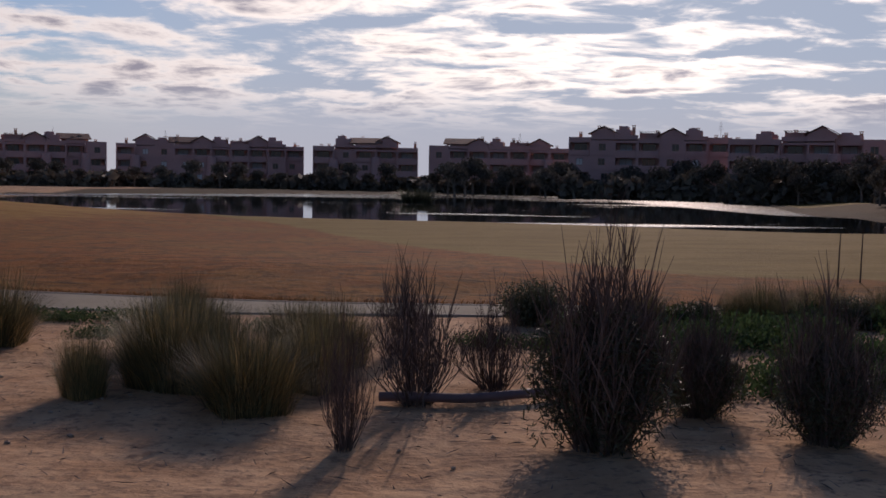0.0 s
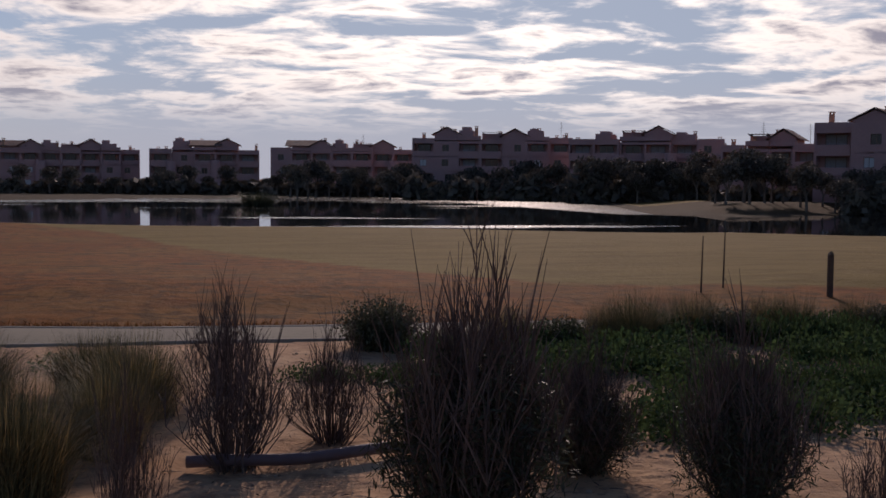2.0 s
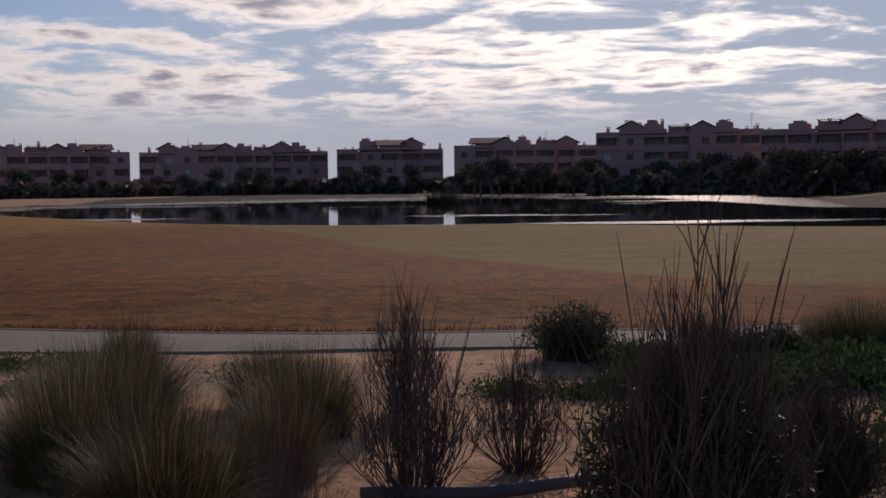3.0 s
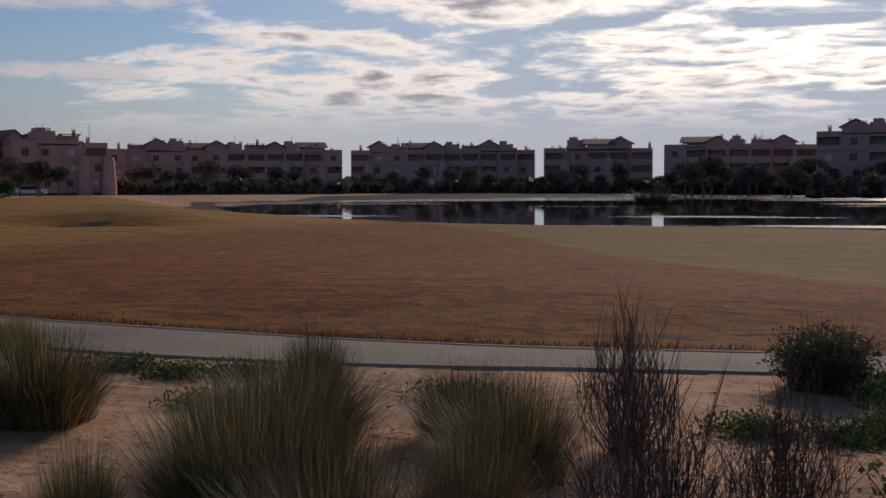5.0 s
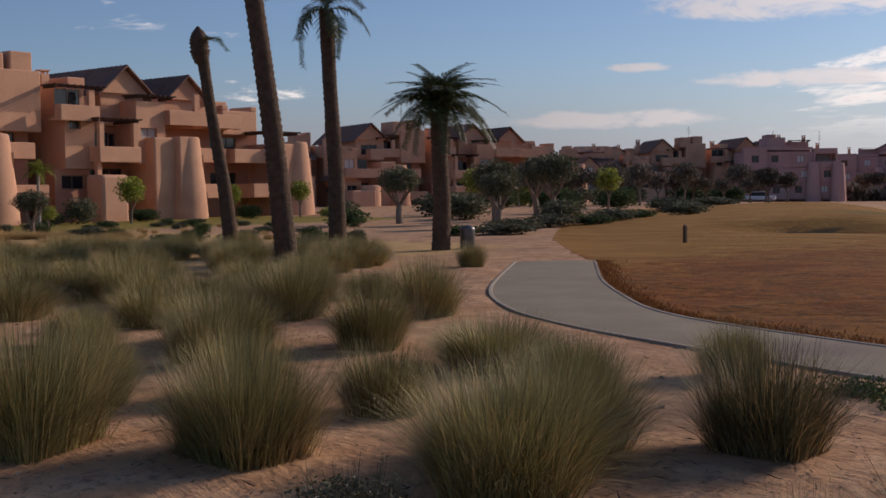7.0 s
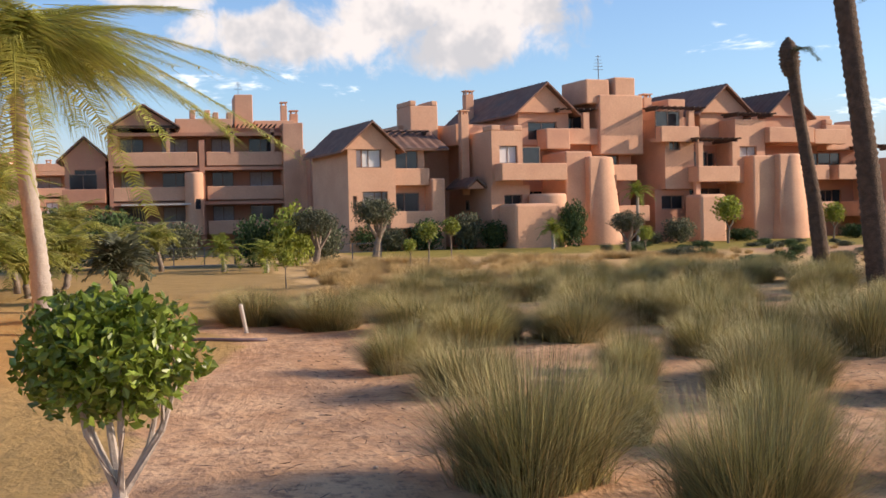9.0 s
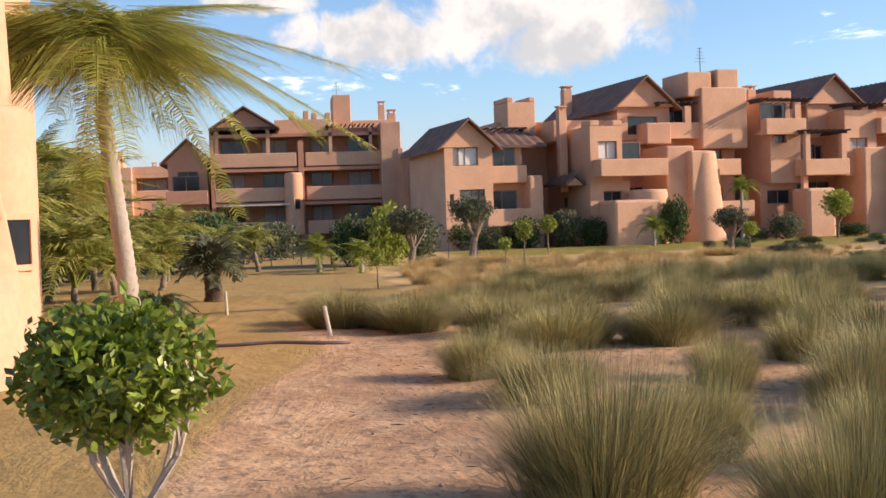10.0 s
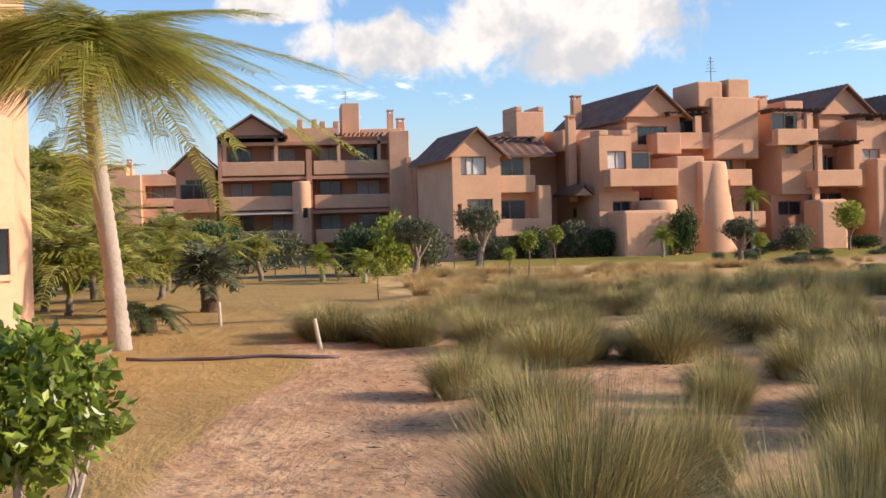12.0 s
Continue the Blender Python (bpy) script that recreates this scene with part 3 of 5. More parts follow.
def tower(parent, cx, cy, r0, r1, z0, z1, mat=None, sides=20, windows=(), cap=0.12):
    """A round battered stair tower; windows: (angle, z, w, h) sunk as dark openings with frames."""
    v, f = [], []
    prof = [(r0, z0), (r0 + (r1 - r0) * 0.25, z0 + (z1 - z0) * 0.35), (r1 + 0.04, z1 - cap * 2), (r1, z1 - cap * 0.6), (r1 - 0.08, z1), (r1 - 0.3, z1), (r1 - 0.3, z1 - 0.5)]
    for r, z in prof:
        for k in range(sides):
            a = 2 * math.pi * k / sides
            v.append((cx + r * math.cos(a), cy + r * math.sin(a), z))
    for i in range(len(prof) - 1):
        for k in range(sides):
            a, b = i * sides + k, i * sides + (k + 1) % sides
            f.append((a, b, b + sides, a + sides))
    f.append(tuple(range((len(prof) - 1) * sides, len(prof) * sides)))
    t = raw("tower", v, f, mat or STUCCO, parent, smooth=True)
    for ang, z, w, h in windows:
        k = (z - z0) / (z1 - z0)
        r = r0 + (r1 - r0) * k
        m = Matrix.Translation((cx, cy, 0)) @ Matrix.Rotation(radians(ang), 4, "Z")
        bm = bmesh.new()
        for d in ((-w / 2 - .1, -w / 2, z, z + h), (w / 2, w / 2 + .1, z, z + h), (-w / 2 - .1, w / 2 + .1, z + h, z + h + .1), (-w / 2 - .1, w / 2 + .1, z - .1, z)):
            box(bm, r - 0.3, r + 0.05, *d)
        bm.transform(m)
        fr = part("window", bm, mat or STUCCO, t)
        bm = bmesh.new()
        box(bm, r - 0.3, r + 0.012, -w / 2, w / 2, z, z + h)
        bm.transform(m)
        part("pane", bm, GLASS, fr)
    return t


def loggia(parent, x, y0, y1, z0, h=3.0, depth=2.0, out=0.0, mat=None, kind="glass", parapet=0.95):
    """A recessed terrace: slab, parapet, glazed back wall. x: the facade's front plane."""
    boxpart("slab", (x - depth, x + out - 0.03, y0 + 0.02, y1 - 0.02, z0 - 0.22, z0), mat or STUCCO, parent)
    b = boxpart("balcony", (x + out - 0.22, x + out, y0, y1, z0 - 0.3, z0 + parapet), mat or STUCCO, parent, bevel=0.06)
    if out > 0.3:
        for a in (y0, y1 - 0.2):
            boxpart("balcony_side", (x - 0.1, x + out - 0.22, a, a + 0.2, z0 - 0.3, z0 + parapet), mat or STUCCO, b)
    w = (y1 - y0)
    top = z0 + min(2.3, h - 0.5)
    if w > 5.5:
        window(parent, x - depth, y0 + 0.08 * w, y0 + 0.36 * w, z0 + 0.05, top, kind)
        window(parent, x - depth, y0 + 0.58 * w, y0 + 0.90 * w, z0 + 0.05, top, "curtain" if kind == "glass" else "glass")
    else:
        window(parent, x - depth, y0 + 0.15 * w, y1 - 0.2 * w, z0 + 0.05, top, kind)
    return b


def pergola(parent, x0, x1, y0, y1, z, posts=True):
    p = boxpart("pergola", (x0, x1, y0 + 0.1, y0 + 0.25, z, z + 0.2), WOOD, parent)
    boxpart("beam", (x0, x1, y1 - 0.25, y1 - 0.1, z, z + 0.2), WOOD, p)
    n = max(3, int((y1 - y0) / 0.45))
    for i in range(n):
        y = y0 + (y1 - y0 - 0.1) * i / (n - 1)
        boxpart("slat", (x0 - 0.2, x1 + 0.35, y, y + 0.1, z + 0.2, z + 0.32), WOOD, p)


def chimney(parent, x, y, z0, z1, w=0.5):
    bm = bmesh.new()
    box(bm, x - w / 2, x + w / 2, y - w / 2, y + w / 2, z0, z1 - 0.35, 0.03)
    c = part("chimney", bm, STUCCO, parent)
    bm = bmesh.new()
    for a in (-1, 1):
        for b in (-1, 1):
            box(bm, x + a * w * 0.35 - .06, x + a * w * 0.35 + .06, y + b * w * 0.35 - .06, y + b * w * 0.35 + .06, z1 - 0.35, z1 - 0.1)
    box(bm, x - w / 2 - .06, x + w / 2 + .06, y - w / 2 - .06, y + w / 2 + .06, z1 - 0.1, z1)
    part("chimney_cap", bm, STUCCO, c)


def merlons(parent, x0, x1, y0, y1, z, h=0.45, w=0.7):
    for a in (y0, y1 - w):
        boxpart("merlon", (x0, x1, a, a + w, z, z + h), STUCCO, parent, bevel=0.08)


def antenna(parent, x, y, z, h=2.2):
    bm = bmesh.new()
    box(bm, x - .025, x + .025, y - .025, y + .025, z, z + h)
    for k in range(5):
        box(bm, x - .015, x + .015, y - .45 + .06 * k, y + .45 - .06 * k, z + h * .55 + k * h * .1, z + h * .55 + k * h * .1 + .03)
    part("antenna", bm, METAL, parent)


def house_main():
    """The long terraced block facing the scrub, with two stair towers and gabled upper floors."""
    o = thing("apartment_building", pose(-85, 38, 0, 0, 0, 9) @ Matrix.Diagonal((1, 1.05, 1, 1)) @ pose(0, -38, 0), "long salmon stucco apartment block with terraces, towers and gabled tile roofs", "building", "apartment buildings")
    zb = -0.8
    # gabled end wing
    wall(o, -9, 0, 19.6, 23.0, zb, 7.5, holes=((20.2, 22.0, 6.0, 7.3, "blind"), (20.6, 22.4, 2.6, 4.3, "curtain"), (19.9, 20.2, 3.0, 4.0)))
    gable_roof(o, -9, 0.1, 19.4, 23.2, 7.4, 9.2, "x", 0.4)
    wall(o, -9, -1.2, 23.0, 25.6, zb, 7.3, holes=((23.3, 25.1, 5.2, 7.1, "curtain"), (23.4, 25.0, 2.0, 4.0, "glass")))
    gable_roof(o, -8, -0.9, 22.9, 27.0, 7.4, 8.9, "y", 0.3)
    loggia(o, -1.0, 23.0, 25.6, 5.0, out=0.8, depth=0.2)
    loggia(o, -1.0, 22.4, 25.8, 1.9, out=1.4, depth=0.2)
    # plain tall wall
    wall(o, -16, -6.5, 25.6, 29.6, zb, 9.6, holes=((26.6, 27.2, 6.0, 6.7), (26.6, 27.2, 3.0, 3.7)))
    wall(o, -5, 0.2, 25.6, 26.6, zb, 5.2, bevel=0.1)
    side = boxpart("side_window", (-3.2, -2.6, 29.55, 29.62, 6.0, 6.8), FRAME, o)
    boxpart("pane", (-3.1, -2.7, 29.53, 29.56, 6.1, 6.7), GLASS, side)
    side = boxpart("side_window", (-3.2, -2.6, 29.55, 29.62, 2.8, 3.6), FRAME, o)
    boxpart("pane", (-3.1, -2.7, 29.53, 29.56, 2.9, 3.5), GLASS, side)
    chimney(o, -2.0, 29.0, 4.0, 10.4, 0.6)
    gable_roof(o, -3.4, 0.6, 28.2, 29.5, 4.5, 5.1, "x", 0.1)
    wall(o, -8, -5, 26.0, 28.2, 8.0, 11.0)
    merlons(o, -8, -5, 26.0, 28.2, 11.0, 0.4, 0.5)
    pergola(o, -6, -3.0, 22.6, 26.6, 8.6)
    # bright bay with the white shutter and its balcony
    wall(o, -10, 1.6, 29.6, 32.0, 4.6, 8.6, holes=((30.2, 31.6, 6.2, 7.5, "blind"),))
    merlons(o, 0.0, 1.6, 29.6, 32.0, 8.6, 0.4, 0.7)
    wall(o, -10, 1.4, 29.6, 32.6, zb, 4.6, holes=((30.6, 32.0, 2.9, 3.9, "glass"),))
    loggia(o, 1.0, 29.8, 34.9, 5.2, out=1.8, depth=0.5)
    wall(o, 0.8, 4.0, 30.2, 33.6, zb, 3.2, bevel=0.2)
    tower(o, 2.6, 33.4, 1.4, 1.3, zb, 3.9)
    wall(o, -9, -2.2, 32.0, 43.0, zb, 8.0, STUCCO_RED, holes=((33.0, 35.6, 2.4, 4.2), (40.4, 42.0, 5.0, 7.0), (39.8, 42.0, 2.0, 4.0)))
    loggia(o, -0.4, 32.6, 37.0, 2.2, out=0.0)
    # tower and shoulder
    wall(o, -5, 1.6, 35.4, 37.6, zb, 7.1, bevel=0.12)
    wall(o, -5, 2.2, 37.0, 38.6, zb, 6.7, bevel=0.12)
    tower(o, 1.2, 38.3, 1.75, 1.05, zb, 6.65, windows=((62, 4.3, 0.55, 0.9), (62, 1.3, 0.6, 0.9)))
    loggia(o, -0.6, 39.0, 42.2, 5.2, out=0.8)
    loggia(o, -0.4, 39.4, 43.0, 2.0, out=1.0)
    # upper floor under the first gable
    wall(o, -15, -2.0, 33.4, 37.6, 7.8, 10.4, holes=((34.2, 36.6, 8.2, 9.6, "glass"),))
    wall(o, -9, -2.6, 28.6, 33.4, 7.8, 9.4)
    gable_roof(o, -15.4, -1.6, 33.2, 37.8, 10.4, 12.5, "x", 0.45)
    chimney(o, -10.5, 33.0, 10.0, 12.9, 0.7)
    wall(o, -9, -0.6, 35.0, 37.0, 7.4, 9.0, bevel=0.1)
    wall(o, -9, -3.4, 36.0, 40.2, 7.8, 10.0, STUCCO_RED, holes=((36.6, 39.4, 8.0, 9.8),))
    loggia(o, -1.4, 36.4, 41.0, 8.1, out=0.3, depth=1.9)
    pergola(o, -3.4, -1.2, 36.2, 41.0, 10.3)
    boxpart("pillar", (-1.5, -1.1, 38.4, 38.9, 8.9, 10.3), STUCCO, o)
    # highest block
    wall(o, -9, -0.8, 39.6, 43.4, 7.0, 11.7, bevel=0.1)
    wall(o, -5, -1.0, 38.6, 40.6, 11.0, 12.9, bevel=0.1)
    wall(o, -5, -0.9, 41.0, 42.8, 11.0, 13.1, bevel=0.1)
    antenna(o, -3, 40.8, 12.5, 2.6)
    wall(o, -9, 0.0, 44.8, 47.4, 4.2, 8.4, holes=((45.2, 46.2, 7.3, 8.1),))
    wall(o, -9, -5.0, 42.2, 44.8, zb, 8.2)
    wall(o, -9, -0.6, 44.2, 47.2, zb, 4.2, STUCCO_RED, holes=((44.8, 46.8, 2.6, 3.7),))
    wall(o, -9, -1.0, 45.2, 47.2, 8.4, 10.9)
    loggia(o, 0.1, 44.0, 47.4, 8.2, out=0.7, depth=1.0)
    pergola(o, -1.0, 0.6, 43.6, 48.0, 10.4)
    boxpart("pillar", (0.2, 0.6, 46.6, 47.1, 9.1, 10.4), STUCCO, o)
    chimney(o, -4, 45.6, 10.8, 12.2, 0.7)
    wall(o, -6, -2, 46.4, 48.0, 10.6, 11.6, bevel=0.08)
    # second unit
    wall(o, -9, -2.2, 47.0, 57.0, zb, 8.2, STUCCO_RED, holes=((48.0, 50.8, 5.3, 7.2), (48.4, 51.2, 2.2, 4.2)))
    loggia(o, 0.2, 46.8, 50.6, 5.0, out=1.3)
    pergola(o, -2.0, 1.4, 46.6, 50.6, 7.9)
    for y in (46.9, 50.0):
        boxpart("pillar", (1.0, 1.4, y, y + 0.4, 5.9, 7.9), STUCCO, o)
    boxpart("pillar", (0.6, 1.0, 46.9, 47.3, zb, 4.7), STUCCO, o)
    wall(o, 0.4, 2.6, 46.2, 48.6, zb, 3.7, bevel=0.25)
    loggia(o, -0.2, 48.4, 52.0, 2.0, out=0.4)
    wall(o, -15, -1.8, 49.2, 53.4, 7.8, 10.7)
    wall(o, -9, -2.4, 46.8, 49.2, 7.8, 10.2)
    gable_roof(o, -15.4, -1.4, 49.0, 53.6, 10.6, 12.7, "x", 0.45)
    wall(o, -9, 0.4, 51.0, 53.8, 4.6, 9.8, holes=((51.4, 53.0, 6.7, 7.6, "curtain"),))
    pergola(o, -1.0, 0.8, 50.8, 54.4, 10.0)
    wall(o, -6, 1.6, 51.8, 54.4, zb, 6.8, bevel=0.12)
    wall(o, -6, 2.2, 53.8, 55.4, zb, 6.9, bevel=0.12)
    tower(o, 1.2, 55.2, 1.8, 1.1, zb, 6.9, windows=((60, 4.4, 0.55, 0.9), (60, 1.2, 0.6, 0.9)))
    loggia(o, 0.0, 53.8, 58.2, 8.2, out=1.0)
    boxpart("pillar", (0.6, 1.0, 56.4, 56.9, 9.1, 10.6), STUCCO, o)
    loggia(o, -0.4, 56.0, 60.0, 5.1, out=1.0)
    loggia(o, -0.4, 56.0, 60.0, 2.0, out=1.6)
    # third unit, stepping down
    wall(o, -9, -1.6, 54.0, 62.0, 7.8, 10.4)
    wall(o, -9, -2.2, 57.0, 66.0, zb, 8.0, STUCCO_RED, holes=((60.5, 63.5, 5.2, 7.2), (60.5, 63.5, 2.0, 4.0)))
    gable_roof(o, -13.4, -1.2, 55.2, 59.4, 10.4, 12.3, "x", 0.45)
    loggia(o, 0.0, 58.4, 61.6, 8.1, out=0.8)
    wall(o, -8, -1.0, 61.0, 65.0, 7.4, 9.6, bevel=0.1)
    merlons(o, -4, -1.0, 61.0, 65.0, 9.6)
    loggia(o, -0.4, 60.6, 64.6, 5.1, out=1.4)
    pergola(o, -1.8, 1.6, 63.4, 67.6, 7.4)
    wall(o, -6, 2.0, 64.8, 67.4, zb, 6.6, bevel=0.12)
    tower(o, 1.2, 67.6, 1.8, 1.1, zb, 6.8, windows=((60, 4.3, 0.55, 0.9),))
    loggia(o, -0.4, 62.0, 66.0, 2.0, out=2.2)
    return o


def house_left():
    """The four-storey block to the side, with deep shaded terraces."""
    o = thing("apartment_building", pose(-101, 3.5, 0) @ Matrix.Diagonal((1, 0.79, 0.95, 1)), "four-storey brick-red apartment block with deep shaded terraces", "building", "apartment buildings")
    zb = -1.2
    R = STUCCO_RED
    wall(o, -10, -3.0, -2.4, 18.6, zb, 11.2, R, holes=())
    # small gabled wing
    wall(o, -8, -1.5, -6.8, -2.6, zb, 8.4, R, holes=((-5.8, -3.6, 5.5, 7.4),))
    gable_roof(o, -8, -1.4, -7.2, -2.2, 8.3, 10.2, "x", 0.4, mat=R)
    loggia(o, -1.4, -7.0, -2.6, 4.7, out=0.8, depth=0.1, mat=R)
    # terraces, storey by storey, in two bays
    for z, kind in ((1.0, "glass"), (4.1, "curtain"), (7.2, "glass")):
        boxpart("divider", (-3.0, -0.6, 7.2, 7.8, z - 0.3, z + 2.7), R, o)
        loggia(o, -0.6, -1.8, 7.0, z + 0.7, depth=2.38, mat=STUCCO, kind=kind)
        loggia(o, -0.6 - 0.15 * (z > 5), 8.0, 16.2, z + 0.7, depth=2.22, mat=STUCCO, kind="curtain" if kind == "glass" else "glass")
        boxpart("pillar", (-1.2, -0.6, -2.2, -1.8, z - 0.2, z + 3.0), R, o)
        boxpart("ceiling_beam", (-3.0, -0.7, -1.8, 16.2, z + 3.1, z + 3.4), R, o)
    tower(o, -0.4, 6.6, 1.0, 0.95, 1.4, 7.0, windows=((20, 3.7, 0.6, 0.9),))
    wall(o, -10, 0.0, 16.2, 18.4, zb, 11.4, holes=())
    for k in range(6):
        boxpart("step_block", (-2.0, 0.1 + 0.2 * k, 18.0 + 0.14 * k, 18.6 + 0.14 * k, zb, 9.0 - 0.8 * k), STUCCO, o, bevel=0.06)
    boxpart("awning", (-0.6, 0.5, -1.0, 6.2, 4.1, 4.25), AWNING, o, "rolled-out cream awning")
    # top floor
    wall(o, -9, -3.0, -1.6, 4.6, 10.4, 11.6, STUCCO)
    gable_roof(o, -9, -0.9, -1.9, 4.9, 11.2, 13.0, "x", 0.4, mat=R)
    for y in (-1.7, 3.8):
        boxpart("pillar", (-1.2, -0.8, y, y + 0.4, 8.7, 11.2), STUCCO, o)
    boxpart("roof_beam", (-1.2, -0.7, -1.9, 4.9, 11.0, 11.25), WOOD, o)
    wall(o, -9, -2.4, 4.8, 11.0, 10.6, 12.0, STUCCO)
    wall(o, -8, -4.4, 13.6, 18.2, 11.0, 12.0, STUCCO)
    pergola(o, -2.6, -0.3, -2.2, 5.2, 10.7)
    merlons(o, -4, -2.4, 6.4, 8.6, 12.0, 0.8, 0.6)
    merlons(o, -4, -2.4, 8.9, 11.0, 12.0, 0.6, 0.6)
    wall(o, -8, -4, 11.4, 13.4, 11.0, 14.4)
    pergola(o, -3.4, -0.6, 10.4, 15.6, 11.0)
    for y in (10.6, 15.0):
        boxpart("pillar", (-1.1, -0.7, y, y + 0.35, 8.7, 11.0), STUCCO, o)
    chimney(o, -5, 17.0, 11.2, 13.8, 0.7)
    chimney(o, -7, 18.4, 10.8, 13.2, 0.9)
    antenna(o, -6, 12.0, 14.2, 1.6)
    # set-back link to the long block
    wall(o, -3, 3.0, 18.6, 24.0, zb, 8.6, R, holes=((19.6, 22.6, 5.6, 7.4, "curtain"), (19.4, 22.4, 2.2, 4.2, "curtain")))
    loggia(o, 3.0, 18.8, 24.0, 5.0, out=0.7, depth=0.1, mat=R)
    loggia(o, 3.0, 18.8, 24.0, 1.7, out=0.7, depth=0.1, mat=R)
    gable_roof(o, -1.0, 3.2, 21.8, 25.6, 8.6, 9.8, "y", 0.3, mat=R)
    return o


def apartment(m, width, storeys, seed, label, mat=None, depth=12.0):
    """A stepped holiday block: bays of loggias and windows, low flat ends, gabled attics and chimneys. Its front faces local +x."""
    r = random.Random(seed)
    mat = mat or STUCCO_HAZED
    o = thing("apartment_building", m, label, "building", "apartment buildings")
    n = max(4, round(width / 4.4))
    bw = width / n
    attic = ("ridge", "front", "block", "terrace", "front", "block")
    for i in range(n):
        y0 = -width / 2 + i * bw
        end = i in (0, n - 1)
        top = storeys * 2.85 + (0.0 if end else r.uniform(-0.2, 0.5))
        back = r.choice((0.0, -0.8, -1.4))
        wall(o, -depth, back - 2.0, y0, y0 + bw, -1.5, top, mat, 0.0)
        for s in range(storeys):
            z = s * 2.85
            if r.random() < 0.6:
                loggia(o, back, y0 + 0.3, y0 + bw - 0.3, z, depth=1.99, mat=mat, kind=r.choice(("glass", "glass", "curtain")))
                boxpart("pier", (back - 2.0, back, y0, y0 + 0.3, z - 0.2, z + 2.85), mat, o)
                boxpart("pier", (back - 2.0, back, y0 + bw - 0.3, y0 + bw, z - 0.2, z + 2.85), mat, o)
                boxpart("lintel", (back - 2.0, back - 0.003, y0 + 0.3, y0 + bw - 0.3, z + 2.4, z + 2.84), mat, o)
            else:
                a = y0 + bw * r.uniform(0.2, 0.5)
                wall(o, back - 2.0, back, y0, y0 + bw, z - 0.2, z + 2.85, mat, 0.0, holes=((a, a + 1.3, z + 0.9, z + 2.2, r.choice(("glass", "glass", "blind"))),))
        wall(o, back - 2.2, back + 0.02, y0 + 0.02, y0 + bw - 0.02, top, top + r.uniform(0.5, 0.9), mat, 0.0)
        kind = "flat" if end else attic[(i + seed) % 6]
        if kind == "front":
            wall(o, -depth + 1, back - 1.6, y0 - 0.2, y0 + bw + 0.2, top, top + 1.3, mat, 0.0)
            gable_roof(o, -depth + 1, back - 1.5, y0 - 0.4, y0 + bw + 0.4, top + 1.25, top + 2.6, "x", 0.4, False, mat)
        elif kind == "ridge":
            wall(o, -depth + 1.5, back - 1.8, y0 + 0.1, y0 + bw - 0.1, top, top + 1.2, mat, 0.0)
            gable_roof(o, -depth + 1, back - 1.4, y0 - 1.0, y0 + bw + 1.0, top + 1.1, top + 2.3, "y", 0.4, False, mat)
        elif kind == "block":
            h = top + r.uniform(1.5, 2.4)
            wall(o, -depth + 2, back - 1.2, y0 + 0.2, y0 + bw * r.uniform(0.6, 0.95), top, h, mat, 0.0)
            boxpart("stair_head", (-depth + 3, -4, y0 + 0.6, y0 + bw * 0.5, h, h + r.uniform(0.4, 0.9)), mat, o)
        elif kind == "terrace":
            wall(o, -depth + 2, back - 3.4, y0 + 0.1, y0 + bw - 0.1, top, top + 1.7, mat, 0.0)
            pergola(o, back - 3.2, back - 0.6, y0 + 0.3, y0 + bw - 0.3, top + 1.6)
        for _ in range(r.choice((1, 1, 2, 3))):
            chimney(o, r.uniform(-depth + 3, -3), y0 + r.uniform(0.5, bw - 0.5), top, top + r.uniform(1.5, 3.1) - (0.6 if end else 0.0), 0.6)
        if r.random() < 0.3:
            tower(o, back + 0.6, y0 + bw, 1.5, 1.0, -1.5, top - 2.2, mat, 10)
        if r.random() < 0.12:
            antenna(o, -6, y0 + bw / 2, top + 0.5, 3.4)
    return o


main_house = house_main()
house_left()


def polar(az, d, turn=0.0, z=0.0):
    """A pose at bearing az (degrees, left of +y) and distance d, the front towards the start of the walk."""
    return pose(-math.sin(radians(az)) * d, math.cos(radians(az)) * d, z, 0, 0, az - 90 + turn)


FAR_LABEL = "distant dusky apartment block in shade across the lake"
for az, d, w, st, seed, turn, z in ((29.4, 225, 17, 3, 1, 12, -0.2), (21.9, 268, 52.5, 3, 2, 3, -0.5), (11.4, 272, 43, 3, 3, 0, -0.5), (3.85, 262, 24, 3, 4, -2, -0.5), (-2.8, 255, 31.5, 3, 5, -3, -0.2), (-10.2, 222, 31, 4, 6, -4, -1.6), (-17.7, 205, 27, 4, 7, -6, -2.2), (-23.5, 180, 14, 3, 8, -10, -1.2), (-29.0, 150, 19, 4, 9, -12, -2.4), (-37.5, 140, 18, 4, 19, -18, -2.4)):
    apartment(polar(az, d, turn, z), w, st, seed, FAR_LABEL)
SIDE_LABEL = "stepped salmon apartment block beyond the palms"
for az, d, w, st, seed, turn in ((43.2, 222, 24, 3, 33, 10), (38.0, 240, 26, 3, 34, 10)):
    apartment(polar(az, d, turn, -0.6), w, st, seed, SIDE_LABEL, STUCCO)
copy_thing(main_house, pose(-132.8, 72.1, -1.0, 0, 0, -13.7))
copy_thing(main_house, pose(-156.0, 159.3, -1.2, 0, 0, -38.0))
apartment(pose(-136, -16, 0, 0, 0, 0), 24, 3, 41, "salmon apartment block showing above the palm thicket", STUCCO)


